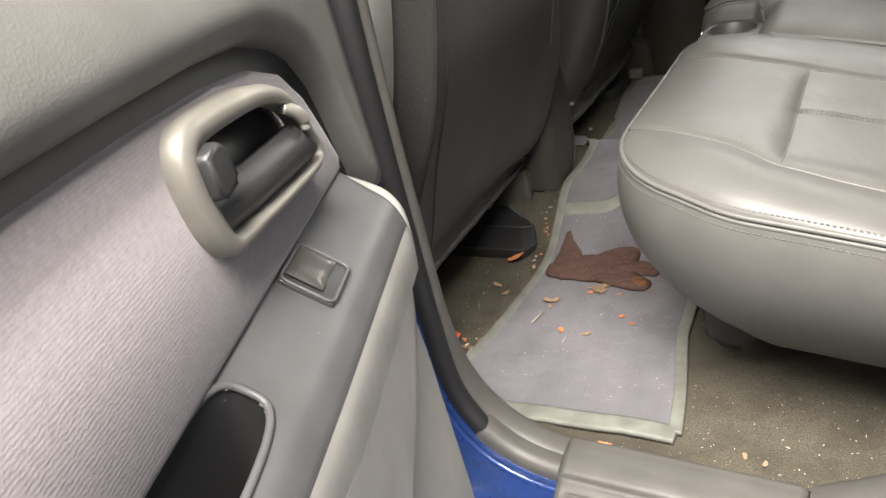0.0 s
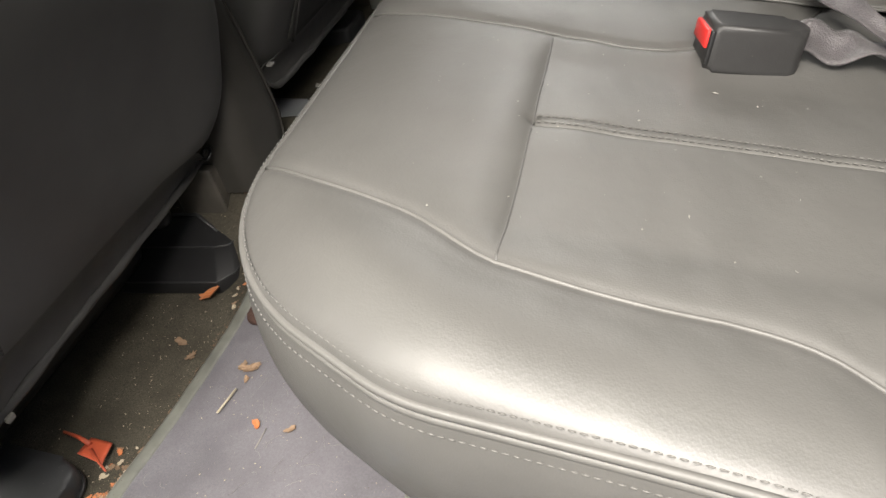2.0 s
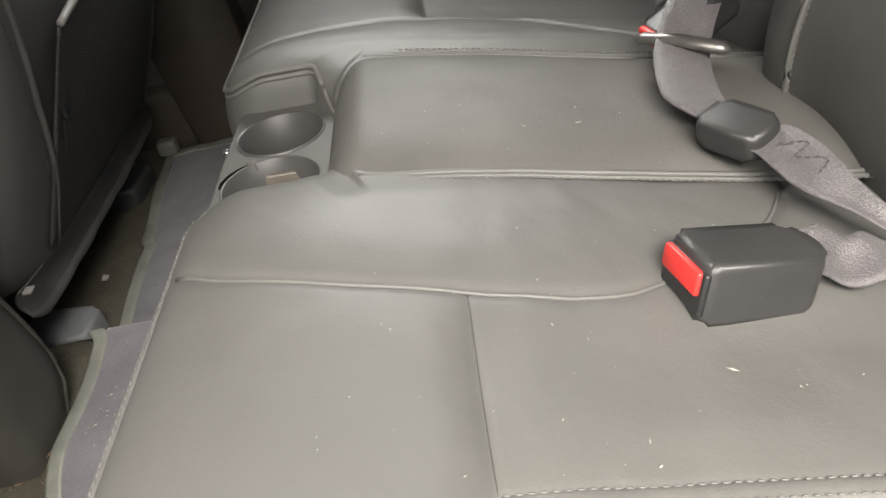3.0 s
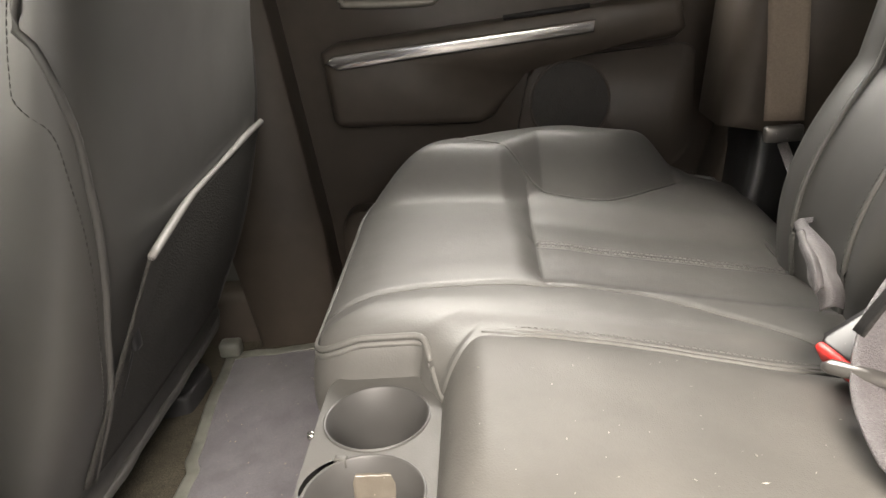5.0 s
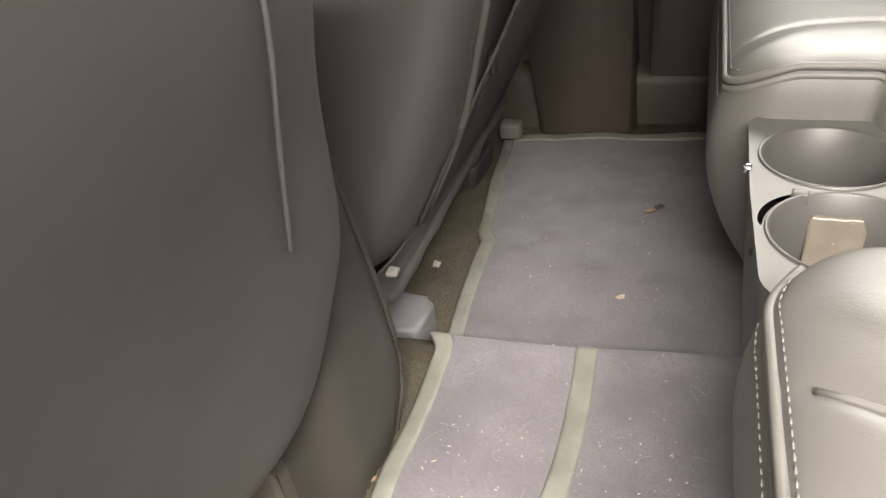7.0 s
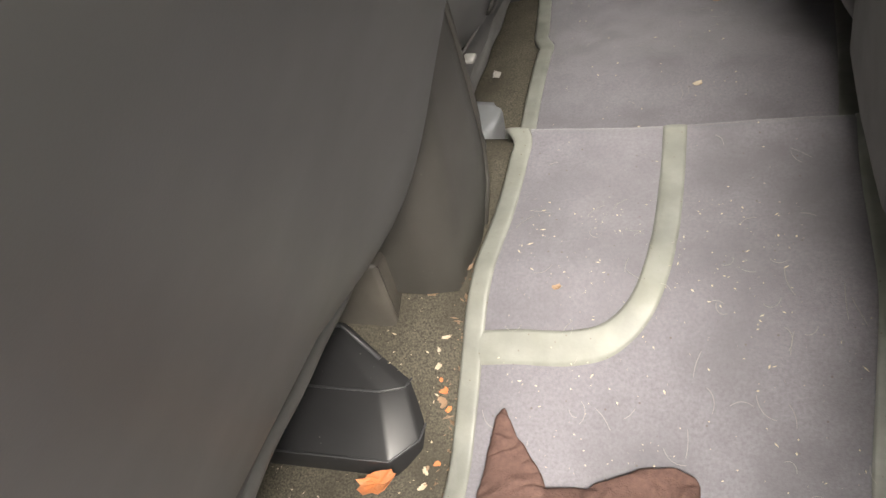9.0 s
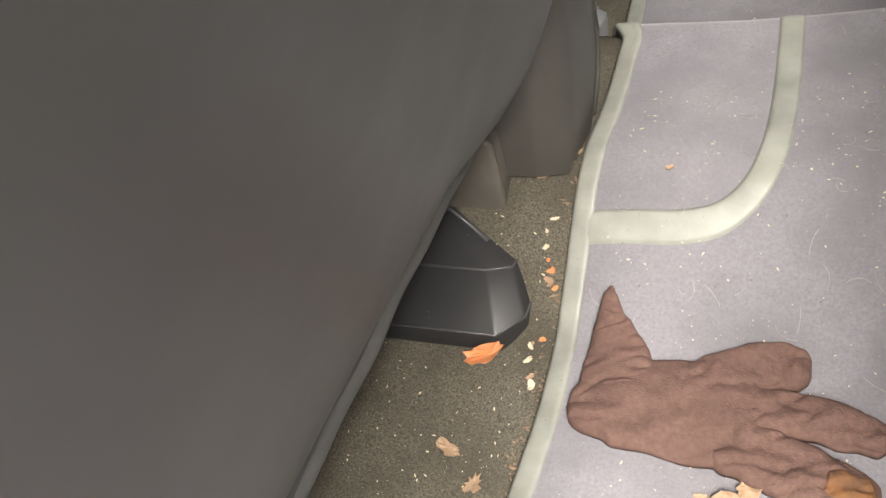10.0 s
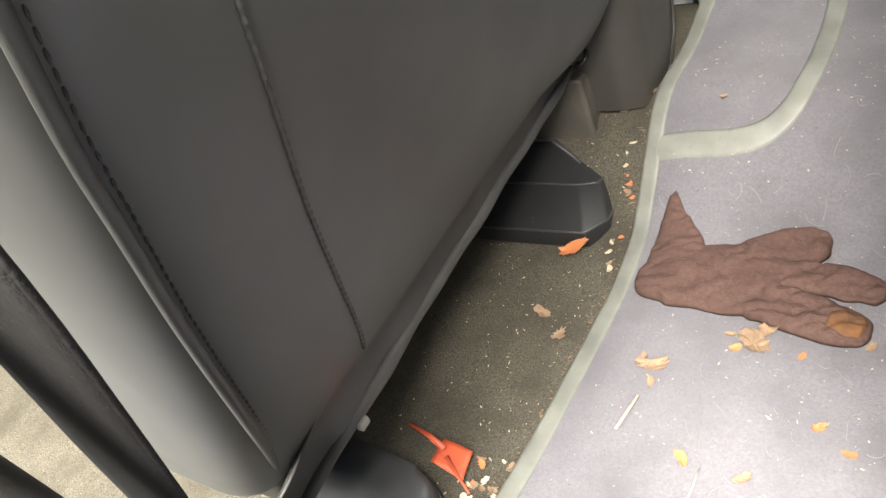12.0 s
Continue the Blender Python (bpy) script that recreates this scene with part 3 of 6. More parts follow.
SEAM_OUT = flat_line([(-0.107, 0.565), (-0.07, 0.540), (-0.03, 0.517), (0.035, 0.490), (0.088, 0.460), (0.157, 0.446), (0.215, 0.442), (0.255, 0.432), (0.285, 0.41)])
SEAM_FAR = flat_line([(-0.10, 0.40), (-0.04, 0.41), (0.0, 0.425), (0.034, 0.447), (0.09, 0.485), (0.145, 0.50), (0.20, 0.488), (0.26, 0.430), (0.30, 0.385)])
SEAM_IN = flat_line([(-0.114, 0.818), (-0.072, 0.794), (-0.044, 0.778), (0.024, 0.761), (0.084, 0.751), (0.114, 0.746), (0.159, 0.743), (0.198, 0.752), (0.275, 0.798), (0.311, 0.848)])
SEAM_CROSS = flat_line([(0.091, 0.46), (0.091, 0.53), (0.0905, 0.61), (0.090, 0.68), (0.091, 0.748)])
SEAM_MID = flat_line([(0.092, 0.617), (0.15, 0.618), (0.22, 0.619), (0.30, 0.619), (0.38, 0.619)])


def welt_z(x, y):
    return 0.348 - 0.083 * np.clip(x, 0, 0.4) + 0.019 * step(0.80, 0.88, y) * step(-0.10, -0.05, x) * step(0.06, 0.0, x) - 0.13 * soft_clip(x - 0.22, 0.02) - 0.03 * step(0.88, 0.93, y)


def ring_of(n):
    return even(rounded([(0.40, 0.935, 0.03), (0.40, 0.322, 0.04), (0.055, 0.367, 0.12), (-0.094, 0.452, 0.19), (-0.094, 0.885, 0.035), (-0.010, 0.885, 0.008), (0.004, 0.935, 0.008)], 14), n)


def edge_part(x, y):
    """How far a place lies in from the cushion's rim: its distance and the welt's height there."""
    c = np.array([0.14, 0.63])
    ring = ring_of(720)
    ang = np.arctan2(ring[:, 1] - c[1], ring[:, 0] - c[0])
    a = math.atan2(y - c[1], x - c[0])
    i = int(np.argmin(np.abs((ang - a + math.pi) % (2 * math.pi) - math.pi)))
    p = ring[i]
    t = ring[(i + 1) % 720] - ring[i - 1]
    t = t / np.hypot(*t)
    h = abs((p - c) @ np.array([t[1], -t[0]]))
    r = math.hypot(x - c[0], y - c[1]) / math.hypot(*(p - c))
    return (1 - r) * h, float(welt_z(p[0], p[1]))


NEAR_RISE, FAR_RISE = (0.013, 0.0), (0.046, 0.019)


def cushion_z(x, y, rise=NEAR_RISE):
    d, zp = edge_part(x, y)
    if d < 0.004:
        return None
    e = min(1.0, d / (0.055 if rise == FAR_RISE else 0.07))
    return zp + (float(cushion_top(x, y, 1, rise)) - zp) * math.sqrt(1 - (1 - e) ** 2.2)


def cushion(side):
    """The shell of one seat cushion, from its tucked-under base up over the welt to its middle."""
    n = 520
    ring = ring_of(n)
    c = np.array([0.14, 0.63])
    t = np.roll(ring, -1, 0) - np.roll(ring, 1, 0)
    t /= np.hypot(*t.T)[:, None]
    nrm = np.stack([t[:, 1], -t[:, 0]], 1)
    if ((ring - c) * nrm).sum(1).mean() < 0:
        nrm = -nrm
    h = ((ring - c) * nrm).sum(1)
    zb = 0.125
    zp = welt_z(ring[:, 0], ring[:, 1])
    rows = []
    for k in range(17):
        s = k / 16
        out = -0.100 * (1 - s) ** 2.2 + 0.014 * math.sin(math.pi * s ** 1.3) ** 0.8
        rows.append((out, zb + (zp - zb) * s))
    pts = []
    for out, z in rows:
        q = c + (ring - c) * (1 + out / h)[:, None]
        pts.append(np.c_[q, z])
    for k in range(1, 96):
        r = 1 - (k / 95.5) ** 1.15
        q = c + (ring - c) * r
        d = (1 - r) * h
        top = cushion_top(q[:, 0], q[:, 1], 1, NEAR_RISE if side > 0 else FAR_RISE)
        e = np.clip(d / (0.07 if side > 0 else 0.055), 0, 1)
        z = zp + (top - zp) * np.sqrt(1 - (1 - e) ** 2.2)
        pts.append(np.c_[q, z])
    a = np.array(pts)
    if side < 0:
        a[..., 0] -= 0.016 * step(0.05, -0.08, a[..., 0])
        a[..., 2] += 0.008 * step(0.6, 0.45, a[..., 1]) * step(0.25, 0.36, a[..., 2])
        a[..., 1] = far_y(a[..., 1])
    lines = []
    for inset, rise in ((0.0008, 0.0), (0.0034, 0.0102), (-0.0036, -0.0095)):
        w = np.c_[c + (ring - c) * (1 - inset / h)[:, None], zp + rise]
        if side < 0:
            w[:, 0] -= 0.016 * step(0.05, -0.08, w[:, 0])
            w[:, 2] += 0.008 * step(0.6, 0.45, w[:, 1]) * step(0.25, 0.36, w[:, 2])
            w[:, 1] = far_y(w[:, 1])
        lines.append(w)
    return from_grid(a, cap=True), lines


def on_top(line, side, lift=0.0):
    pts = []
    for x, y in line:
        z = cushion_z(x, y, NEAR_RISE if side > 0 else FAR_RISE)
        if z is not None:
            far = side < 0
            pts.append((x - far * 0.016 * float(step(0.05, -0.08, x)), float(far_y(y)) if far else y, z + lift + far * 0.008 * float(step(0.6, 0.45, y) * step(0.25, 0.36, z))))
    return pts


bench = thing("rear_bench", "grey leather rear bench with welted seams and a padded middle seat", "car seat")
for side in (1, -1):
    bm, lines = cushion(side)
    pad = part("seat_cushion", bm, LEATHER, bench)
    runs = []
    for ring in lines:
        start = min(range(len(ring)), key=lambda i: -ring[i][0] + 3 * abs(ring[i][1] - (0.34 if side > 0 else 2 * MID - 0.34)))
        order = [ring[(start + i) % len(ring)] for i in range(len(ring))]
        line = [tuple(w) for w in order if w[0] < 0.37]
        jump = max(range(1, len(line)), key=lambda i: (Vector(line[i]) - Vector(line[i - 1])).length)
        line = line[jump:] + line[:jump]
        runs.append([w for w in line if side < 0 or w[1] < 0.879])
    line, upper, lower = runs
    part("welt", tube([(x, y, z + 0.003) for x, y, z in line], 0.0029, 8), WELT, pad, "raised double welt")
    part("welt", tube([(x, y, z - 0.003) for x, y, z in line], 0.0029, 8), WELT, pad, "raised double welt")
    for sewn in (upper, lower):
        thread("stitching", [w for w in sewn if (w[1] < 0.872 if side > 0 else w[1] > float(far_y(0.872)))][::4], THREAD, pad)
    part("seam", tube(on_top(SEAM_OUT if side > 0 else SEAM_FAR, side, 0.0004), 0.0015, 6), WELT, pad)
    part("seam", tube(on_top(SEAM_IN, side, 0.0004), 0.0015, 6), WELT, pad)
    part("seam", tube(on_top([p for p in SEAM_CROSS if side > 0 or p[1] > 0.488], side, -0.0001), 0.0008, 6), LEATHER_DARK, pad, "tucked dark seam")
    part("seam", tube(on_top(SEAM_MID, side, 0.0012), 0.0070, 10, flat=0.36), WELT, pad, "flat felled seam")
    thread("stitching", on_top([(x, y - 0.0042) for x, y in SEAM_MID], side, 0.0032), THREAD, pad)
    thread("stitching", on_top([(x, y + 0.0042) for x, y in SEAM_MID], side, 0.0032), THREAD, pad)


def middle_edges(x):
    bend = float(step(0.08, 0.32, x))
    return 0.876 - 0.020 * bend, 1.090 - 0.026 * bend


def middle_top(x, y):
    z = 0.379 - 0.158 * soft_clip(x) - 0.30 * soft_clip(0.0 - x, 0.012)
    lo, hi = middle_edges(x)
    s = abs(2 * (y - lo) / (hi - lo) - 1)
    return z + 0.006 - 0.013 * s ** 4 + 0.0005 * noise.noise((x * 30, y * 18, 3))


def middle(u, v):
    if u < 0.22:
        a = math.pi / 2 * u / 0.22
        y = 0.876 + 0.214 * v
        w = abs(2 * v - 1) ** 6
        return (-0.003 + 0.038 * (1 - math.cos(a)) * (1 - 0.1 * w), y, 0.322 + (float(middle_top(0.035, y)) - 0.322) * math.sin(a))
    x = 0.035 + 0.367 * (u - 0.22) / 0.78
    lo, hi = middle_edges(x)
    y = lo + (hi - lo) * v
    return (x, y, float(middle_top(x, y)))


pad = part("middle_cushion", sheet(middle, 90, 60), LEATHER_WORN, bench, "worn grey leather middle pad")
for s in (1, -1):
    ln = []
    for i in range(61):
        x = 0.030 + 0.366 * i / 60
        y0 = middle_edges(x)[0 if s > 0 else 1]
        ln.append(Vector((x, y0, float(middle_top(x, y0)) + 0.0008)))
    part("welt", tube(ln, 0.0024, 6), WELT, pad)
    part("welt", tube([(p.x, p.y - s * 0.006, p.z + 0.0002) for p in ln], 0.0018, 6), WELT, pad)
    thread("stitching", [(p.x, p.y - s * 0.011, p.z + 0.0016) for p in ln], THREAD, pad)

# cup holder set into the front of the middle seat
cup = part("cup_holder", bmesh.new(), CUP_PLATE, bench)
CUPS = ((-0.050, 1.028, 0.0385), (-0.049, 0.944, 0.0395))
PLATE_Z = 0.336


def cup_plate():
    bm = bmesh.new()
    edges = []
    outer = even(rounded([(0.0, 0.88, 0.004), (0.0, 1.09, 0.004), (-0.0935, 1.09, 0.022), (-0.0955, 0.985, 0.3), (-0.0935, 0.88, 0.022)], 8), 120)
    arc = [radians(176 - 60 * i / 16) for i in range(17)]
    swell = [0.0010 + 0.0034 * math.sin(math.pi * i / 16) ** 0.6 for i in range(17)]
    slot = [(CUPS[1][0] + 0.0417 * math.cos(a), CUPS[1][1] + 0.0417 * math.sin(a)) for a in arc] + [(CUPS[1][0] + (0.0417 + w) * math.cos(a), CUPS[1][1] + (0.0417 + w) * math.sin(a)) for a, w in zip(arc[::-1], swell[::-1])]
    loops = [outer] + [[(x + r * math.cos(a), y + r * math.sin(a)) for a in np.linspace(0, 2 * math.pi, 56, endpoint=False)] for x, y, r in CUPS] + [slot]
    rings = []
    for lp in loops:
        vs = [bm.verts.new((float(a), float(b), PLATE_Z)) for a, b in lp]
        rings.append(vs)
        edges += [bm.edges.new((vs[i], vs[(i + 1) % len(vs)])) for i in range(len(vs))]
    bmesh.ops.triangle_fill(bm, edges=edges, use_beauty=True)
    vs = rings[0]
    low = [bm.verts.new((v.co.x + 0.012 * (v.co.x < -0.02), v.co.y, 0.19)) for v in vs]
    for i in range(len(vs)):
        bm.faces.new((vs[i], vs[(i + 1) % len(vs)], low[(i + 1) % len(vs)], low[i]))
    return bm


cup.data = ob_of("cup_holder", cup_plate(), CUP_PLATE, smooth=False).data
bpy.data.objects.remove([o for o in scene.objects if o.data == cup.data and o is not cup and o.name != cup.name][0])
for x, y, r in CUPS:
    def well(u, v, x=x, y=y, r=r):
        a = 2 * math.pi * u
        prof = [(r + 0.0016, PLATE_Z - 0.001), (r + 0.0013, PLATE_Z + 0.0011), (r + 0.0005, PLATE_Z + 0.0016), (r - 0.001, PLATE_Z + 0.0004), (r - 0.0015, PLATE_Z - 0.04), (r - 0.003, PLATE_Z - 0.092), (r - 0.010, PLATE_Z - 0.097), (0.0005, PLATE_Z - 0.098)]
        q, z = prof[int(round(v * 7))]
        return (x + q * math.cos(a), y + q * math.sin(a), z)
    part("cup_well", sheet(well, 56, 7, close_u=True), CUP_SHADED, cup, "deep well, coloured darker for its shade")
deep = [(CUPS[1][0] + r * math.cos(a), CUPS[1][1] + r * math.sin(a)) for r, turn in ((0.0402, 1), (0.0462, -1)) for a in [radians(180 - 68 * i / 12) for i in range(13)][::turn]]
# Added black piece: the open slot's shade is put into its colour.
part("slot_floor", prism(deep, PLATE_Z - 0.018, PLATE_Z - 0.012), RUBBER, cup, "black piece standing for the shade in the gap behind a spring tab")
part("spring_tab", prism(rounded([(-0.0745, 0.9795, 0.002), (-0.0655, 0.9775, 0.002), (-0.0645, 0.9835, 0.002), (-0.0735, 0.9865, 0.002)], 3), PLATE_Z - 0.006, PLATE_Z + 0.0022, 0.0012, "z", 2), CUP_PLATE, cup, "worn spring tab")
part("stud", prism([(1.010 + 0.0032 * math.cos(a), 0.3355 + 0.0032 * math.sin(a)) for a in np.linspace(0, 2 * math.pi, 14, endpoint=False)], -0.0985, -0.0935, 0.001, "x", 2), CHROME, cup, "small bright stud")
wrapper = ob_of("paper_wrapper", solid(lambda u, v: (-0.064 + 0.030 * u * (1 - 0.12 * v) + 0.0006 * math.sin(v * 9), 0.9805 - 0.012 * v, PLATE_Z - 0.012 - 0.070 * v + 0.0015 * noise.noise((u * 4, v * 7, 5))), 14, 22, 0.0008), PAPER)
tagged(wrapper, "crumpled brown paper wrapper stuffed in a cup holder", "wrapper")
part("bench_frame", box(0.24, MID, 0.10, 0.30, 0.86, 0.07, 0.012), PLASTIC_BLACK, bench, "black steel underframe")
for y in (0.535, 1.405):
    part("bench_foot", prism(rounded([(0.000, 0.092, 0.012), (0.022, 0.072, 0.012), (0.050, 0.074, 0.012), (0.10, 0.16, 0.02), (0.004, 0.16, 0.02)], 5), y - 0.022, y + 0.022, 0.008, "y"), PLASTIC_BLACK, bench, "black plastic foot cover")

# ---- backrest of the bench ----
backrest = thing("split_back_bench", "grey leather split backrest behind the bench, coloured darker for its shade", "car seat")


def back_face(z, e):
    """Front of a backrest at a height and a distance in from its side."""
    rnd = math.sqrt(max(0.0, 1 - (1 - min(e / 0.085, 1)) ** 2))
    u = (z - 0.27) / 0.72
    lean = 0.395 + 0.24 * (z - 0.30) - 0.030 * math.sin(math.pi * min(1, u * 3.0))
    return lean + 0.075 - 0.085 * rnd - 0.012 * math.exp(-((e - 0.09) / 0.035) ** 2)


def back_half(y0, y1):
    def f(u, v):
        w = 0.5 - 0.5 * math.cos(math.pi * v)
        y = y0 + (y1 - y0) * w
        z = 0.27 + 0.72 * u
        return (back_face(z, min(w, 1 - w) * (y1 - y0)), y, z)
    return solid(f, 60, 80, 0.05, (1, 0, -0.2))


# The darker leather puts the shade on the backrests into their colour.
part("back_cushion", back_half(0.37, 1.075), LEATHER_DARK, backrest)
part("back_cushion", back_half(1.085, 1.43), LEATHER_DARK, backrest)
for y0, s in ((1.075, -1), (1.085, 1), (1.43, -1), (0.37, 1)):
    ln = [(back_face(z, 0.115) - 0.001, y0 + s * 0.115, z) for z in np.linspace(0.29, 0.85, 50)]
    part("welt", tube(ln, 0.0028, 6), WELT, backrest)
    thread("stitching", [(a - 0.0005, b - s * 0.006, c) for a, b, c in ln], THREAD, backrest)
    thread("stitching", [(a - 0.0005, b + s * 0.006, c) for a, b, c in ln], THREAD, backrest)


# ---- front seats ----
BACK_Z = [0.08, 0.13, 0.17, 0.22, 0.33, 0.47, 0.6, 0.75, 0.9]
DRIVER_BACK = [-0.44, -0.423, -0.402, -0.374, -0.330, -0.268, -0.242, -0.205, -0.155]
PASSENGER_BACK = [-0.43, -0.407, -0.383, -0.356, -0.302, -0.257, -0.236, -0.20, -0.15]
BACK_BASE = 0.194
EX, EY = 0.32, 0.24


def front_seat(mid, name_label, back):
    seat = thing("front_seat", name_label, "car seat", group="front seats")

    back_x = eased(BACK_Z, back)
    wide_in = eased([0.14, 0.2, 0.24, 0.3, 0.385, 0.45, 0.5, 0.58, 0.75, 0.92], [0.24, 0.258, 0.276, 0.272, 0.252, 0.235, 0.221, 0.203, 0.172, 0.14])
    wide_far = eased([0.14, 0.2, 0.26, 0.34, 0.5, 0.6, 0.92], [0.268, 0.273, 0.272, 0.262, 0.248, 0.238, 0.19])
    wide_out = eased([0.14, 0.2, 0.3, 0.48, 0.6, 0.92], [0.232, 0.245, 0.253, 0.258, 0.25, 0.19])

    def half_width(u, s=-1):
        if mid < MID:
            z = 0.142 + 0.773 * u
            if s > 0:
                return wide_in(z)
            return wide_out(z)
        return wide_far(0.142 + 0.773 * u)

    def bulge(z, py):
        inner = 0.030 * float(step(0.35, 0.95, py) * step(0.10, 0.22, z) * step(0.47, 0.33, z)) if mid < MID else 0
        return 0.009 * (1 - abs(py) ** 3) + inner

    def low_corner(z, dy):
        """The driver's back reaches further down at its outer corner."""
        drop = 0.058 * float(step(-0.165, -0.235, dy)) if mid < MID else 0.0
        z = z - drop * (1 - float(step(BACK_BASE, BACK_BASE + 0.12, z)))
        return z, back_x(z)

    def shell(u, v):
        # u up the seat, v round its section: rear face, side, front, side
        z = BACK_BASE + (0.915 - BACK_BASE) * u
        u = (z - 0.142) / 0.773
        w = half_width(u, 1 if v < 0.5 else -1)
        thick = 0.185 + 0.035 * math.sin(math.pi * min(1, 0.2 + u)) - 0.07 * u
        xb = back_x(z)
        a = 2 * math.pi * v
        ca, sa = math.cos(a), math.sin(a)
        px = math.copysign(abs(ca) ** EX, ca)
        py = math.copysign(abs(sa) ** EY, sa)
        z, xb = low_corner(z, w * py)
        x = xb - thick / 2 + px * thick / 2 + bulge(z, py) * (px > 0)
        return (x, mid + w * py, z)

    part("back_shell", sheet(shell, 70, 128, close_v=True), LEATHER_DARK, seat)

    def rear_at(z, dy, lift=0.0015):
        u = (z - 0.142) / 0.773
        w = half_width(u, 1 if dy > 0 else -1)
        thick = 0.185 + 0.035 * math.sin(math.pi * min(1, 0.2 + u)) - 0.07 * u
        py = max(-0.999, min(0.999, dy / w))
        sa = abs(py) ** (1 / EY)
        px = max(0.0, math.sqrt(max(0, 1 - sa * sa))) ** EX
        return (back_x(z) - thick / 2 + px * thick / 2 + bulge(z, py) + lift, mid + dy, z)

    for s in (-1, 1):
        driver = mid < MID
        inside = driver and s > 0
        heights = np.linspace(0.145 if driver and s < 0 else BACK_BASE + 0.004, 0.86, 60)
        if driver and s < 0:
            rim_z, rim_dy = [0.14, 0.2, 0.25, 0.339, 0.395, 0.44, 0.5, 0.6, 0.9], [0.219, 0.228, 0.2335, 0.2405, 0.2445, 0.247, 0.245, 0.238, 0.18]
        else:
            rim_z, rim_dy = [0.14, 0.2, 0.27, 0.3, 0.37, 0.42, 0.485, 0.54, 0.65, 0.9], [0.178, 0.184, 0.192, 0.198, 0.213, 0.219, 0.226, 0.229, 0.232, 0.185]
        rim_at = eased(rim_z, rim_dy)
        if not inside:
            ridge = [rear_at(z, s * rim_at(z), 0.0012) for z in heights]
            part("welt", tube(ridge, 0.0034, 8), WELT_DARK, seat, "raised welt")
            beside = -0.0045 if driver else 0.0095
            sewn = stitches([rear_at(z, s * (rim_at(z) + beside), 0.0006) for z in heights], 0.0046, 0.0060, 0.0008 if driver else 0.00065)
            ob_of("stitching", sewn, THREAD_DARK, seat, weld=False)
        if inside:
            seam_z, seam_dy = [0.36, 0.40, 0.44, 0.485, 0.53, 0.58, 0.8], [0.178, 0.169, 0.160, 0.147, 0.136, 0.125, 0.08]
        else:
            seam_z, seam_dy = [0.15, 0.218, 0.289, 0.354, 0.411, 0.45, 0.6, 0.8], [0.142, 0.1495, 0.161, 0.173, 0.186, 0.192, 0.203, 0.205]
        bend = np.polyfit(seam_z, seam_dy, 3)
        if inside or driver:
            inner = [rear_at(z, s * float(np.polyval(bend, z)), 0.0008) for z in np.linspace(0.39 if inside else BACK_BASE + 0.004, 0.86, 420 if inside else 2800)]
            part("seam", tube(inner, 0.0013 if inside else (lambda w: 0.0012 + 0.00022 * math.sin(w * 760)), 6), WELT_DARK if inside else THREAD_DARK, seat, "raised overcast seam")

    # map pocket of the passenger's seat
    def pocket(u, v):
        lip = Vector((-0.238, 1.126, 0.436)).lerp(Vector((-0.246, 1.515, 0.459)), v)
        lip.x -= 0.012 * math.sin(math.pi * v)
        dy = -0.205 + 0.40 * v
        foot = Vector(rear_at(0.205, dy, 0.004))
        p = foot.lerp(lip, u)
        body = Vector(rear_at(p.z, p.y - mid, 0.003))
        return (max(p.x, body.x), p.y, p.z)
    if mid > MID:
        part("map_pocket", solid(pocket, 20, 40, 0.003, (-1, 0, 0)), POCKET, seat, "dark ribbed map pocket with a pale elastic edge")
        part("pocket_clip", box(*pocket(0.62, 0.06), 0.008, 0.014, 0.020, 0.003, 2), PLASTIC_BLACK, seat, "small black clip")
        part("clip_cord", tube([pocket(0.60, 0.062), pocket(0.48, 0.068), pocket(0.36, 0.062)], 0.0014, 6), PLASTIC_BLACK, seat, "short black cord")
        part("pocket_edge", tube([pocket(1.0, v / 30) for v in range(31)], lambda w: 0.0036 + 0.0006 * math.sin(w * 9), 8), PALE_HEM, seat, "pale elastic hem")
        part("corner_tab", box(-0.357, 1.05, 0.203, 0.010, 0.012, 0.004, 0.0015, 2), PALE_HEM, seat, "white plastic tab")

    # the vinyl skirt below the back, ending in a rolled hem
    if mid < MID:
        top = [(-0.430, 0.385, 0.122), (-0.410, 0.42, 0.150), (-0.394, 0.45, 0.180), (-0.382, 0.48, 0.199), (-0.379, 0.60, 0.198), (-0.379, 0.75, 0.197), (-0.386, 0.85, 0.180), (-0.398, 0.884, 0.150)]
        low = [(-0.452, 0.365, 0.062), (-0.438, 0.41, 0.088), (-0.424, 0.45, 0.112), (-0.412, 0.482, 0.126), (-0.413, 0.58, 0.129), (-0.411, 0.72, 0.134), (-0.406, 0.82, 0.141), (-0.400, 0.882, 0.148)]
    else:
        top = [(-0.366, 1.050, 0.203), (-0.364, 1.09, 0.199), (-0.363, 1.20, 0.197), (-0.363, 1.32, 0.197), (-0.363, 1.44, 0.197), (-0.366, 1.55, 0.199), (-0.37, 1.59, 0.203)]
        low = [(-0.364, 1.046, 0.172), (-0.372, 1.09, 0.152), (-0.380, 1.20, 0.142), (-0.384, 1.32, 0.138), (-0.384, 1.44, 0.138), (-0.384, 1.55, 0.142), (-0.39, 1.59, 0.15)]
    top, low = smooth_line(top, 60), smooth_line(low, 60)

    def skirt(u, v):
        i = int(round(u * 60))
        p = top[i].lerp(low[i], v)
        return (p.x - 0.010 * math.sin(math.pi * v) + 0.0012 * math.sin(i * 0.55) * v, p.y, p.z)

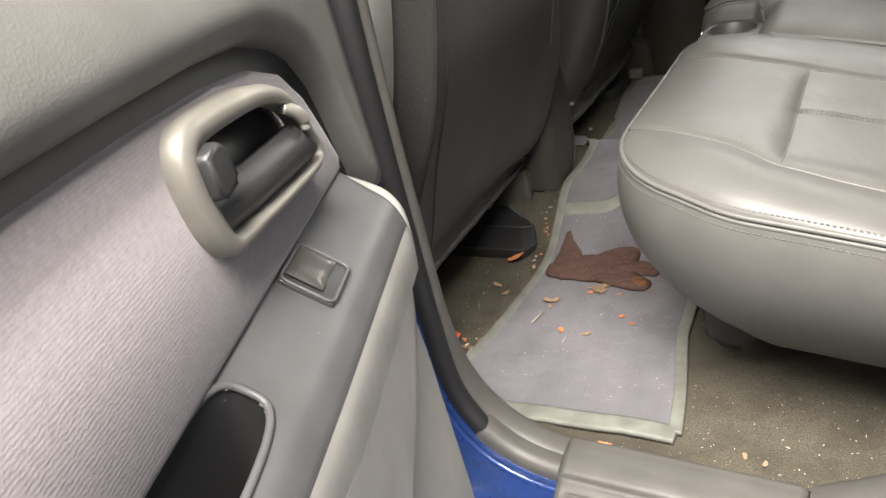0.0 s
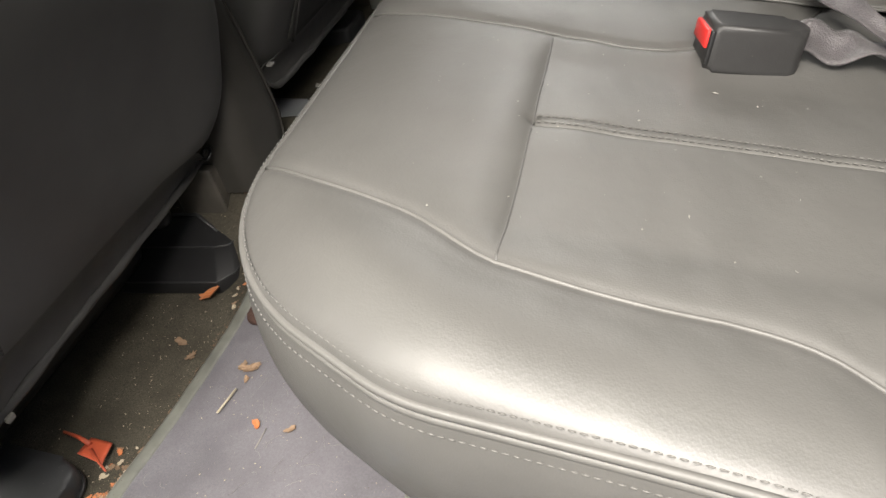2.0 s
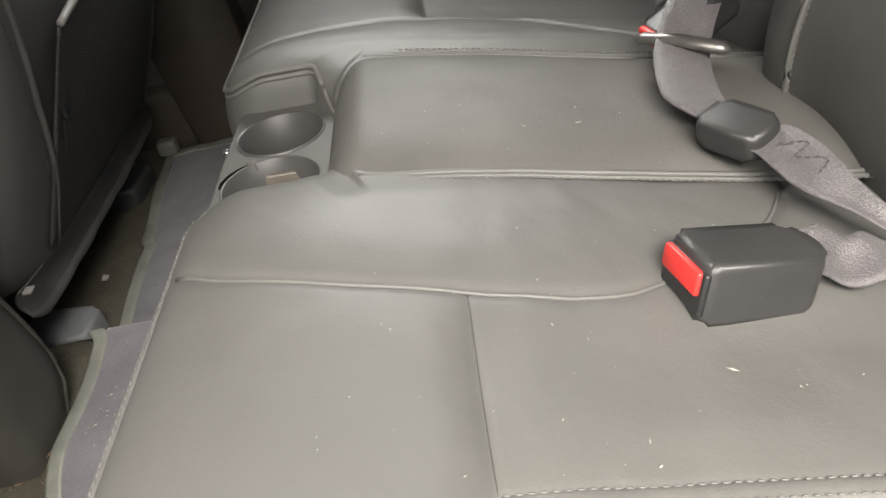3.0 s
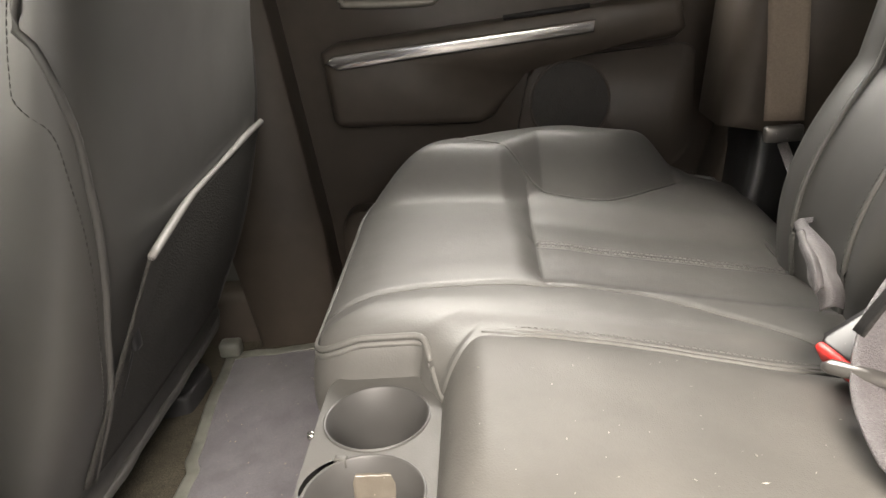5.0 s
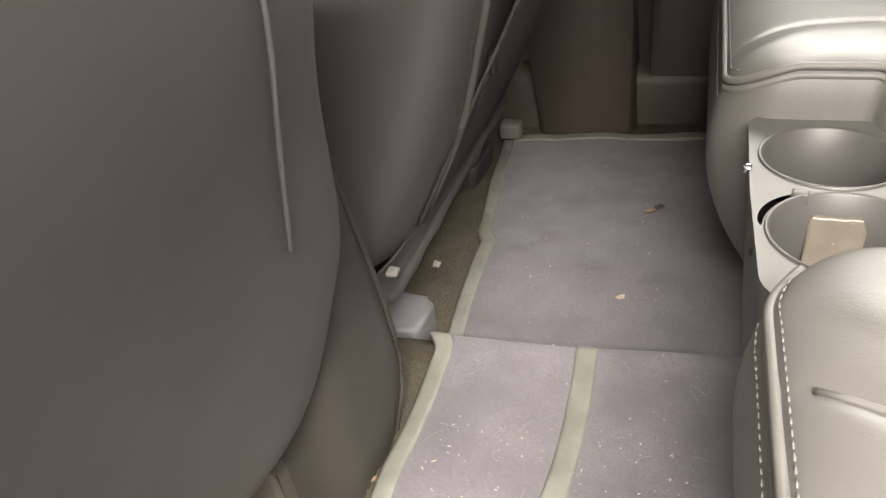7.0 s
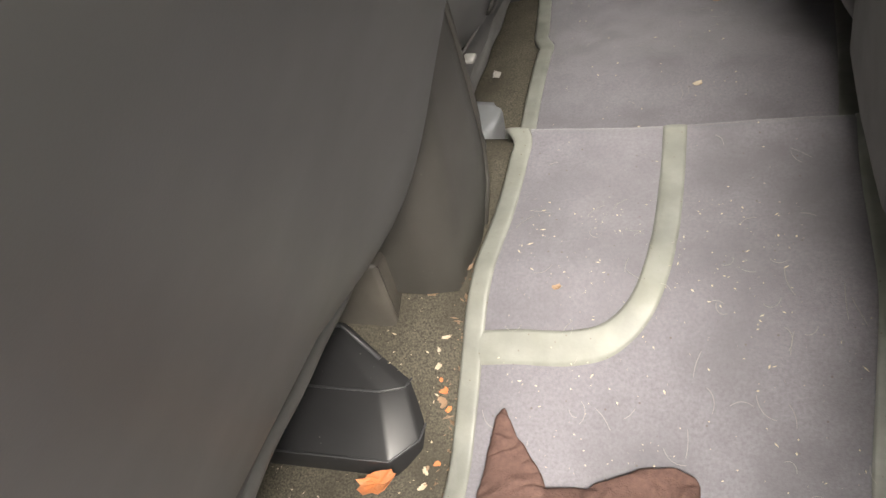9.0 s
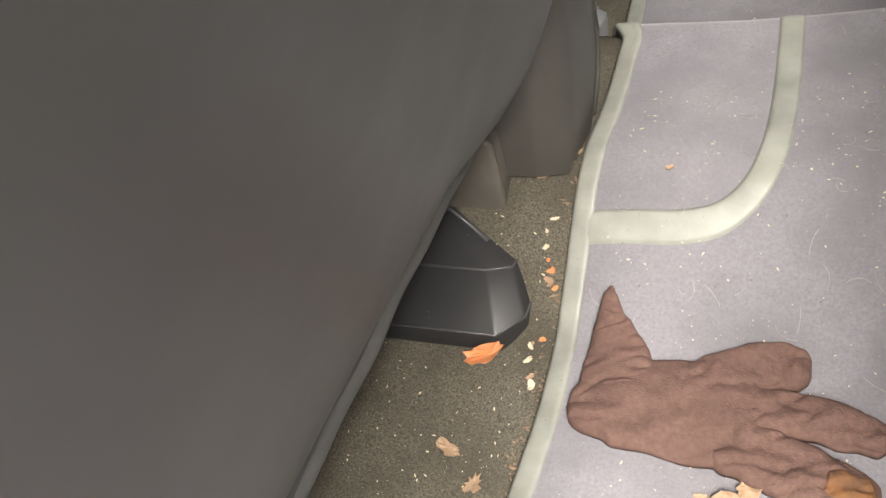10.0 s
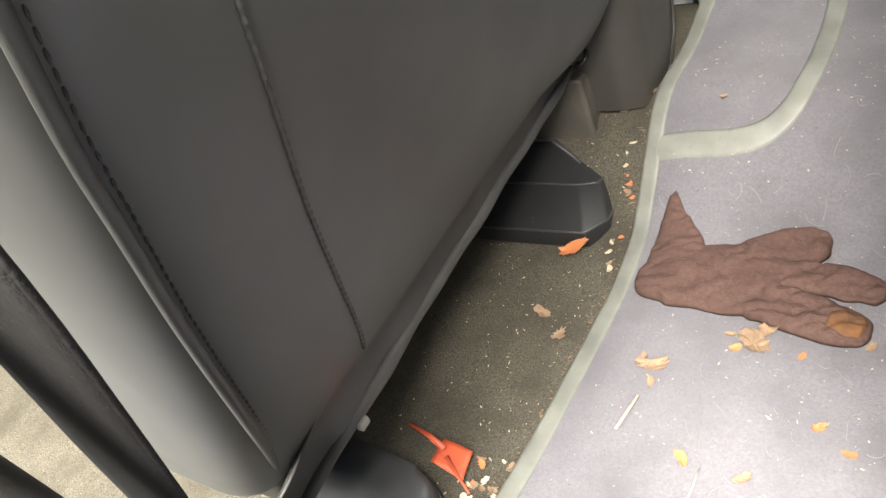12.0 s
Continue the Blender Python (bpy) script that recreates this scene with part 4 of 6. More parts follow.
    part("skirt", solid(skirt, 60, 10, 0.003, (-1, 0, 0)), SKIRT, seat, "dark vinyl skirt")
    part("rolled_hem", tube([(p.x - 0.002 + 0.0008 * math.sin(i * 0.7), p.y, p.z + 0.001) for i, p in enumerate(low)], lambda w: 0.0062 * (1 - abs(2 * w - 1) ** 8 * 0.7) + 0.0005 * math.sin(w * 23), 10), SKIRT, seat, "rolled vinyl hem")
    if mid < MID:
        part("hem_clip", box(-0.409, 0.482, 0.122, 0.006, 0.010, 0.007, 0.0015, 2, None), BEZEL, seat, "small clear plastic clip")
        part("hem_ring", tube([(-0.394 + 0.006 * math.cos(a), 0.886 + 0.006 * math.sin(a), 0.158 + 0.005 * math.sin(a)) for a in np.linspace(0, 2 * math.pi, 16, endpoint=False)], 0.0025, 6, True), PLASTIC_BLACK, seat, "black wire ring")
    part("seat_cushion", box(-0.68, mid, 0.24, 0.48, 0.47, 0.13, 0.045, 4), LEATHER_DARK, seat)
    part("seat_base", box(-0.69, mid, 0.10, 0.40, 0.34, 0.13, 0.02), PLASTIC_BLACK, seat, "black seat base and rails")
    part("hinge_cover", box(-0.50, mid - 0.205 if mid < MID else mid + 0.205, 0.13, 0.10, 0.03, 0.12, 0.012), PLASTIC_BLACK, seat)
    part("hinge_cover", box(-0.50, mid + 0.20 if mid < MID else mid - 0.20, 0.11, 0.08, 0.03, 0.08, 0.012), PLASTIC_BLACK, seat)
    return seat


front_seat(0.643, "dark grey leather driver's seat back with stitched seams", DRIVER_BACK)
front_seat(1.323, "grey leather passenger seat with a map pocket on its back", PASSENGER_BACK)

# ---- centre console ----
console = thing("centre_console", "dark taupe plastic centre console end between the front seats", "console")


def console_shell(u, v):
    z = 0.085 + 0.39 * u
    far = float(np.interp(z, [0.085, 0.10, 0.135, 0.19, 0.24, 0.30, 0.35, 0.40, 0.47], [0.985, 1.005, 1.022, 1.012, 0.998, 0.978, 0.961, 0.950, 0.945]))
    near = float(np.interp(z, [0.085, 0.13, 0.34, 0.47], [0.900, 0.898, 0.905, 0.905]))
    half, cy = (far - near) / 2, (far + near) / 2
    xb = -0.345 + 0.008 * u
    prof = [(-0.95, -half), (xb - 0.03, -half), (xb - 0.004, -half * 0.85), (xb, -half * 0.45), (xb + 0.003, half * 0.3), (xb, half * 0.8), (xb - 0.012, half), (-0.95, half)]
    x, dy = prof[int(round(v * 7))]
    return (x, cy + dy, z)


part("console_body", sheet(console_shell, 12, 7), CONSOLE, console)
part("console_rim", tube([console_shell(u / 12, 5 / 7) for u in range(13)], 0.003, 6), CONSOLE, console)


# ---- the open rear door ----
DOOR_U, DOOR_N = (0.36, -0.933), (0.933, 0.36)
DOOR = Matrix(((DOOR_U[0], DOOR_N[0], 0, 0), (DOOR_U[1], DOOR_N[1], 0, 0), (0, 0, 1, 0), (0, 0, 0, 1)))
door = thing("door_1", "open rear car door with grey vinyl, fabric insert and armrest", "car door", kind="structure")
door.matrix_world = DOOR


def slab(outline, lo, hi, bevel=0.003, seg=2):
    return prism(outline, lo, hi, bevel, "y", seg)


part("door_shell", slab(rounded([(-0.222, -0.13, 0.02), (0.8, -0.13, 0.05), (0.8, 0.74, 0.03), (-0.17, 0.74, 0.03), (-0.226, 0.45, 0.05)], 5), -0.21, -0.133, 0.012), PAINT, door, "metallic blue painted shell")
# Black backing: its colour draws the shadow line between vinyl and fabric.
part("door_base", slab(rounded([(-0.218, -0.11, 0.02), (0.78, -0.11, 0.05), (0.78, 0.70, 0.02), (-0.175, 0.70, 0.02), (-0.222, 0.45, 0.05)], 5), -0.135, -0.127, 0.003), RUBBER, door)


def lower_panel(u, v):
    """The plain panel under the armrest, thicker towards the sill, with a rounded front edge."""
    z = 0.432 - 0.55 * v
    n = float(np.interp(z, [-0.12, 0.15, 0.3, 0.46], [-0.075, -0.086, -0.100, -0.1185]))
    edge = float(np.interp(z, [-0.12, 0.15, 0.3, 0.46], [-0.190, -0.205, -0.224, -0.234]))
    w = 0.0 if u < 0.04 else (u - 0.04) / 0.96
    bend = min(1.0, u / 0.04)
    x = edge + 0.012 * (1 - math.cos(bend * math.pi / 2)) + (0.79 - edge - 0.012) * w
    return (x, n - 0.016 * (1 - math.sin(bend * math.pi / 2)) - 0.025 * (u == 0), z)


part("lower_panel", solid(lower_panel, 150, 30, 0.02, (0, -1, 0)), DOOR_PLASTIC, door)
BELT = [(-0.236, 0.455), (-0.222, 0.466), (-0.206, 0.50), (-0.195, 0.535), (-0.178, 0.572), (-0.158, 0.594), (-0.135, 0.608), (-0.092, 0.622), (-0.03, 0.628), (0.05, 0.631), (0.12, 0.633), (0.3, 0.637), (0.78, 0.64)]


def upper(u, v):
    """The padded vinyl over the insert, thinning towards the window."""
    lean = float(np.interp(v, [0, 0.05, 0.6, 1], [0, 0.0, 0.022, 0.045]))
    x = -0.236 + 1.016 * u
    zb = float(np.interp(x, [a for a, b in BELT], [b for a, b in BELT]))
    z = zb + (0.745 - zb) * v
    n = -0.127 + 0.022 * math.sqrt(1 - (1 - min(1, (z - zb) / 0.022)) ** 2) - 0.045 * max(0, (z - 0.64) / 0.1) ** 1.6
    return (x + lean * (1 - u) ** 4, n, z)


part("upper_panel", solid(upper, 90, 30, 0.015, (0, -1, 0)), VINYL, door, "grey grained vinyl")
INSERT = [(0.78, 0.503), (0.78, 0.630), (0.3, 0.626), (0.12, 0.622), (0.05, 0.620), (-0.03, 0.616), (-0.085, 0.609), (-0.12, 0.596), (-0.145, 0.574), (-0.164, 0.545), (-0.176, 0.515), (-0.180, 0.503)]
part("fabric_insert", slab(INSERT, -0.134, -0.1165, 0.006, 3), FABRIC, door, "mauve-grey ribbed fabric")


# armrest with a pull cup in its top
ARM = soft_section([(-0.130, 0.509), (-0.121, 0.505), (-0.108, 0.495), (-0.096, 0.486), (-0.084, 0.476), (-0.0775, 0.464), (-0.0755, 0.456)], 44)


def arm_z(n):
    """Height of the sloped top of the armrest."""
    return float(np.interp(n, [-0.130, -0.121, -0.108, -0.096, -0.084], [0.509, 0.505, 0.495, 0.486, 0.476]))


ARM_LOW = soft_section([(-0.0755, 0.457), (-0.0735, 0.448), (-0.073, 0.436), (-0.074, 0.42)], 12)


def arm_at(x):
    """How far the armrest stands out at a place along the door."""
    return 1.0 - 0.30 * float(step(-0.165, -0.19, x)) - 0.10 * float(step(0.0, 0.35, x))


def arm(u, v):
    x = -0.188 + 0.96 * u
    n, z = ARM[min(int(round(v * 44)), 44)]
    n = -0.128 + (n + 0.128) * arm_at(x)
    return (x, n, z - 0.012 * float(step(-0.175, -0.19, x)))


def arm_side(u, v):
    x = -0.186 + 0.958 * u
    n, z = ARM_LOW[min(int(round(v * 12)), 12)]
    return (x, -0.128 + (n + 0.128) * arm_at(x), z - 0.012 * float(step(-0.175, -0.19, x)))


part("armrest_housing", sheet(arm_side, 120, 12), DOOR_PLASTIC, door, "grey moulded armrest side")
bm = sheet(arm, 320, 44)
hole = [f for f in bm.faces if (lambda c: 0.065 < c.x < 0.27 and -0.121 < c.y < -0.092 and c.z > 0.47 and not (c.x < 0.080 and abs(c.y + 0.1065) > 0.006 + 0.9 * (c.x - 0.065)))(f.calc_center_median())]
bmesh.ops.delete(bm, geom=hole, context="FACES")
part("armrest", bm, ARM_PLASTIC, door, "charcoal plastic armrest")


def pull(u, v):
    a = 2 * math.pi * u
    cx, cy = math.cos(a), math.sin(a)
    x = 0.165 + (0.103 - 0.012 * v) * math.copysign(abs(cx) ** 0.35, cx)
    n = -0.1065 + (0.0155 - 0.003 * v) * math.copysign(abs(cy) ** 0.6, cy)
    return (x, n, arm_z(n) * (1 - v) + 0.436 * v)


# Cup walls and floor are black, putting the recess's shade into the colour.
part("pull_cup", sheet(pull, 64, 8, close_u=True), PLASTIC_BLACK, door, "deep pull cup, coloured black for its shade")
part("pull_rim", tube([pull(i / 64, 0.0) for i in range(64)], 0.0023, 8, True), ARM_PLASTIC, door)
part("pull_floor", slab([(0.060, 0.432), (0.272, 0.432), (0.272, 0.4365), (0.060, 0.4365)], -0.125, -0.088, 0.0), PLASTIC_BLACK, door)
part("armrest_cap", tube(smooth_line([(-0.180, -0.126, 0.495), (-0.184, -0.108, 0.484), (-0.186, -0.094, 0.473), (-0.184, -0.086, 0.460), (-0.180, -0.083, 0.440), (-0.178, -0.084, 0.41)], 30), 0.0055, 10), DOOR_PLASTIC, door, "grey moulded end of the armrest")


def pocket_bulge(u, v):
    """The lower pocket that swells out under the armrest."""
    z = 0.436 - 0.50 * v
    start = -0.178 + 0.30 * float(step(0.43, 0.20, z)) ** 1.1
    x = start + (0.78 - start) * u
    out = math.sqrt(1 - (1 - min(1, (x - start) / 0.05)) ** 2)
    return (x, -0.121 + 0.047 * out * (1 - 0.35 * v * v), z)


part("door_pocket", solid(pocket_bulge, 70, 40, 0.01, (0, -1, 0)), DOOR_PLASTIC, door)

SWITCH = Matrix.Translation((-0.043, -0.1035, 0.4925)) @ Matrix.Rotation(radians(-38), 4, "X")
switch = part("window_switch", box(0, 0, 0, 0.042, 0.036, 0.005, 0.0018, 2, SWITCH), PLASTIC_DARK, door, "window switch in a dark frame")
part("switch_frame", tube([SWITCH @ Vector((a, b, 0.0028)) for a, b in even(rounded([(-0.020, -0.017, 0.004), (0.020, -0.017, 0.004), (0.020, 0.017, 0.004), (-0.020, 0.017, 0.004)], 4), 48)], 0.0012, 6, True), ARM_PLASTIC, switch)


def rocker(u, v):
    p = SWITCH @ Vector((-0.016 + 0.032 * u, -0.0155 + 0.0235 * v, 0.0030 + 0.0036 * (0.45 + 0.55 * abs(math.cos(math.pi * u)) ** 1.5) - 0.002 * (1 - min(1, 6 * min(u, 1 - u, v, 1 - v)))))
    return tuple(p)


part("rocker", sheet(rocker, 16, 8), STEEL, switch, "worn silver rocker")

# inside handle: a satin surround, wide at its latch end, round a dark recess with the lever and the lock knob
SURROUND = [(0.0350, 0.585, 0.0145), (0.0345, 0.599, 0.0150), (0.0265, 0.6085, 0.0155), (0.007, 0.6095, 0.0150), (-0.040, 0.605, 0.0130), (-0.067, 0.597, 0.0105), (-0.084, 0.584, 0.007), (-0.095, 0.567, 0.005),
            (-0.104, 0.552, 0.005), (-0.098, 0.5435, 0.006), (-0.06, 0.545, 0.007), (-0.01, 0.548, 0.008), (0.010, 0.5492, 0.0090), (0.0225, 0.5520, 0.0112), (0.0310, 0.5655, 0.0132)]


def bezel_n(x):
    return -0.111 + 0.006 * float(step(0.03, -0.09, x))


def surround():
    p = smooth_line([(a, w, b) for a, b, w in SURROUND], 150, True)
    k = len(p)
    dome = [(0.0, -1.0), (0.02, 0.35), (0.12, 0.85), (0.45, 1.0), (0.85, 0.8), (0.97, 0.35), (1.0, -1.4)]

    def f(u, v):
        i = int(round(u * k)) % k
        a, b = p[(i - 2) % k], p[(i + 2) % k]
        t = Vector((b.x - a.x, b.z - a.z)).normalized()
        side, h = dome[int(round(v * 6))]
        q = (0.5 - side) * p[i].y
        return (p[i].x + t.y * -q, bezel_n(p[i].x) + 0.007 * h, p[i].z + t.x * q)

    return sheet(f, k, 6, close_u=True)


handle = part("handle_bezel", surround(), BEZEL, door, "satin silver handle surround")
part("handle_recess", slab([(0.024, 0.556), (0.034, 0.568), (0.037, 0.604), (0.02, 0.607), (-0.04, 0.603), (-0.066, 0.595), (-0.083, 0.58), (-0.10, 0.553), (-0.097, 0.547)], -0.1175, -0.1155, 0.0), PLASTIC_BLACK, handle, "dark handle recess")


def lever(u, v):
    """The pull lever: a curved blade, thick along its upper edge."""
    x = 0.028 - 0.120 * u
    low = 0.556 - 0.009 * u
    high = 0.5805 - 0.006 * u - 0.010 * float(step(0.9, 1.0, u))
    out = 0.012 * math.sin(math.pi * (0.10 + 0.80 * v)) ** 0.8 * (0.7 + 0.3 * float(step(0, 0.5, u)))
    return (x, bezel_n(x) - 0.004 + out, low + (high - low) * v)


part("pull_lever", solid(lever, 40, 14, 0.004, (0, -1, 0)), PLASTIC_DARK, handle, "curved grey pull lever")
part("lever_tip", tube(smooth_line([(-0.070, bezel_n(-0.07) + 0.003, 0.588), (-0.077, bezel_n(-0.08) + 0.007, 0.583), (-0.081, bezel_n(-0.08) + 0.009, 0.576), (-0.080, bezel_n(-0.08) + 0.009, 0.570)], 14), lambda w: 0.0032 + 0.0012 * math.sin(math.pi * w), 8), BEZEL, handle, "bright worn tip")
part("lock_knob", prism(rounded([(0.012, 0.581, 0.003), (0.032, 0.579, 0.003), (0.034, 0.602, 0.004), (0.016, 0.605, 0.006)], 5), -0.114, -0.098, 0.003, "y", 3), PLASTIC_DARK, handle, "dark lock knob")

# door check between door and pillar
check = thing("door_check", "worn cream and steel door check bolted to the blue pillar", "door check")
CK = Matrix(((0.920, -0.106, 0.716, -0.2519), (0.350, 0.656, -0.520, 0.2567), (-0.177, 0.747, 0.466, 0.347), (0, 0, 0, 1)))


def disc(r, lo, hi, at, bevel=0.001):
    """A turned disc on the check, with its axis leaning back."""
    return prism([(r * math.cos(a), r * math.sin(a)) for a in np.linspace(0, 2 * math.pi, 22, endpoint=False)], lo, hi, bevel, "z", 2, CK @ Matrix.Translation(at) @ Matrix.Rotation(radians(-10), 4, "Y") @ Matrix.Rotation(radians(-56), 4, "X"))


part("bolt", disc(0.0072, 0.0, 0.0042, (-0.0005, 0.0, 0.004), 0.0012), CREAM, check, "aged cream bolt head")
part("bolt_washer", disc(0.0070, -0.0048, -0.0002, (-0.0003, 0.0, 0.004), 0.0006), RUBBER, check)
part("bushing", disc(0.0076, -0.0085, -0.0050, (0.0, 0.0, 0.004)), STEEL, check)
part("check_arm", prism(rounded([(-0.004, -0.006, 0.003), (0.010, -0.004, 0.004), (0.0085, -0.020, 0.004), (0.004, -0.034, 0.004), (-0.010, -0.046, 0.004), (-0.016, -0.044, 0.003), (-0.004, -0.026, 0.006), (-0.001, -0.016, 0.004)], 4), -0.010, -0.002, 0.0016, "z", 2, CK), STEEL, check, "grey steel arm")
part("arm_rib", tube([CK @ Vector(p) for p in smooth_line([(0.004, -0.008, -0.001), (0.0035, -0.018, 0.0), (-0.001, -0.031, -0.0005), (-0.010, -0.043, -0.001)], 14)], 0.0016, 6), STEEL, check)
part("hook", prism(rounded([(-0.006, 0.006, 0.002), (0.0, 0.014, 0.005), (0.0088, 0.0205, 0.001), (0.0118, 0.0175, 0.002), (0.0075, 0.011, 0.005), (0.0085, 0.003, 0.002), (0.0, 0.004, 0.002)], 4), -0.009, -0.003, 0.0012, "z", 2, CK), CREAM, check, "aged cream plastic hook")
part("roller", disc(0.0046, -0.003, 0.004, (0.0105, 0.0085, -0.003)), CREAM, check)
part("bracket_ear", prism(rounded([(0.0135, -0.005, 0.001), (0.0205, 0.001, 0.002), (0.0195, 0.005, 0.001), (0.0135, 0.003, 0.002)], 3), -0.012, -0.005, 0.001, "z", 2, CK), CREAM, check)
strip = thing("weatherstrip", "loose black weatherstrip hanging along the door edge", "weatherstrip")
ws = smooth_line([(-0.236, 0.206, 0.25), (-0.235, 0.200, 0.20), (-0.222, 0.196, 0.14), (-0.20, 0.19, 0.08), (-0.17, 0.18, 0.03), (-0.14, 0.17, -0.03)], 70)
part("strip", tube([(p.x + 0.002 * noise.noise((i * 0.3, 5, 0)), p.y, p.z) for i, p in enumerate(ws)], lambda u: 0.0050 + 0.0012 * math.sin(u * 31) * math.sin(u * 7), 10, flat=0.8), RUBBER, strip)

# ---- the far rear door ----
fdoor = thing("door_2", "closed taupe rear door with armrest, chrome strip and speaker", "car door", kind="structure")
FY = 1.70


def yslab(outline, lo, hi, bevel=0.004):
    return prism(outline, lo, hi, bevel, "y")


part("door_panel", yslab(rounded([(-0.25, 0.02, 0.02), (0.46, 0.16, 0.1), (0.50, 0.72, 0.03), (-0.29, 0.72, 0.03)], 5), FY, FY + 0.06, 0.01), PLASTIC_BROWN, fdoor)
arm2 = part("armrest", yslab([(-0.178, 0.419), (-0.165, 0.410), (0.04, 0.402), (0.062, 0.412), (0.098, 0.478), (0.115, 0.487), (0.32, 0.503), (0.335, 0.515), (0.325, 0.565), (0.21, 0.552), (-0.165, 0.530), (-0.185, 0.52)], 1.648, FY + 0.01, 0.012), PLASTIC_BROWN, fdoor, "taupe padded armrest")
part("chrome_strip", prism([(-0.178, 0.506), (-0.160, 0.496), (0.205, 0.520), (0.207, 0.537), (-0.165, 0.517)], 1.640, 1.66, 0.003, "y"), CHROME, fdoor, "bright chrome strip")
part("armrest_slot", tube([(0.08, 1.652, 0.549), (0.20, 1.652, 0.556)], 0.0045, 8, flat=0.8), RUBBER, arm2)
part("window_switch", box(-0.05, 1.662, 0.529, 0.04, 0.02, 0.008, 0.003, 2), BEZEL, arm2, "silver window switch")
grille = part("speaker_panel", yslab(rounded([(0.075, 0.30, 0.02), (0.36, 0.30, 0.05), (0.36, 0.49, 0.02), (0.12, 0.478, 0.03)], 5), FY - 0.012, FY + 0.01, 0.005), PLASTIC_BROWN, fdoor)
part("speaker_grille", sheet(lambda u, v: (0.175 + 0.058 * v * math.cos(2 * math.pi * u), FY - 0.0135 - 0.006 * (1 - v * v), 0.415 + 0.062 * v * math.sin(2 * math.pi * u)), 48, 8, close_u=True), MESH_GRILLE, grille, "round perforated grille")
part("grille_ring", tube([(0.175 + 0.059 * math.cos(2 * math.pi * i / 60), FY - 0.013, 0.415 + 0.063 * math.sin(2 * math.pi * i / 60)) for i in range(60)], 0.0025, 6, True), PLASTIC_BROWN, grille)
part("door_pocket", yslab(rounded([(-0.19, 0.03, 0.02), (0.3, 0.05, 0.03), (0.3, 0.26, 0.03), (-0.19, 0.275, 0.03)], 5), 1.655, FY + 0.01, 0.012), PLASTIC_BROWN, fdoor)
hz = [(-0.150, 0.590), (-0.145, 0.582), (-0.03, 0.576), (-0.015, 0.588), (-0.012, 0.65), (-0.03, 0.665), (-0.14, 0.66), (-0.152, 0.645)]
hb = part("handle_bezel", tube([(p.x, FY - 0.004, p.z) for p in smooth_line([(a, 0, b) for a, b in hz], 70, True)], 0.0065, 8, True), BEZEL, fdoor, "silver handle surround")
part("handle_recess", yslab([(-0.146, 0.584), (-0.02, 0.578), (-0.016, 0.66), (-0.146, 0.66)], FY - 0.001, FY + 0.004, 0), PLASTIC_BLACK, hb)
part("pull_lever", box(-0.075, FY - 0.006, 0.605, 0.09, 0.012, 0.022, 0.005, 2), BEZEL, hb)
part("window_ledge", box(0.13, 1.71, 0.735, 0.74, 0.07, 0.03, 0.01), PLASTIC_BROWN, fdoor)
front_door = thing("door_3", "pale grey front passenger door lit by the window", "car door", kind="structure")
part("door_panel", yslab(rounded([(-1.1, 0.05, 0.03), (-0.36, 0.05, 0.03), (-0.38, 0.74, 0.03), (-1.1, 0.74, 0.03)], 4), 1.70, 1.76, 0.01), VINYL, front_door)
part("armrest", box(-0.72, 1.675, 0.52, 0.62, 0.06, 0.07, 0.018, 3), VINYL, front_door)
part("chrome_strip", box(-0.72, 1.643, 0.548, 0.6, 0.008, 0.014, 0.003), CHROME, front_door)
part("handle_bezel", tube([(-0.62 + 0.045 * math.cos(a), 1.697, 0.635 + 0.03 * math.sin(a)) for a in np.linspace(0, 2 * math.pi, 40, endpoint=False)], 0.005, 6, True), PLASTIC_DARK, front_door)

# ---- belts and buckles on the bench ----
buckle = thing("seat_belt_buckle", "charcoal seat belt buckle with a red button, lying on the bench", "buckle", group="belt buckles")
BK = Matrix.Translation((0.2475, 0.747, 0.340)) @ Matrix.Rotation(radians(8), 4, "Z") @ Matrix.Rotation(radians(13), 4, "Y") @ Matrix.Rotation(radians(-6), 4, "X")
housing = part("housing", prism(rounded([(-0.040, -0.022, 0.006), (0.030, -0.0215, 0.009), (0.037, 0.0, 0.03), (0.030, 0.0215, 0.009), (-0.040, 0.022, 0.006)], 5), -0.020, 0.0165, 0.006, "z", 3, BK), BUCKLE, buckle, "charcoal plastic housing")
part("mouth", box(-0.0395, 0, -0.002, 0.004, 0.042, 0.026, 0.0015, 2, BK), PLASTIC_BLACK, housing)
part("button", box(-0.0415, 0.001, 0.0035, 0.005, 0.037, 0.0145, 0.0018, 2, BK), RED, housing, "red release button")
wl = smooth_line([(0.274, 0.750, 0.338), (0.289, 0.752, 0.338), (0.31, 0.750, 0.331), (0.335, 0.752, 0.328), (0.37, 0.748, 0.320), (0.41, 0.745, 0.30)], 40)
part("webbing", ribbon([(p.x, p.y, p.z + 0.003 * math.sin(i * 0.55)) for i, p in enumerate(wl)], [(0.25 * math.sin(i * 0.3), 1, 0.30 + 0.35 * math.sin(i * 0.25)) for i in range(41)], lambda u: 0.028 + 0.012 * u, 0.002, 0.004), WEB, buckle, "worn grey webbing")

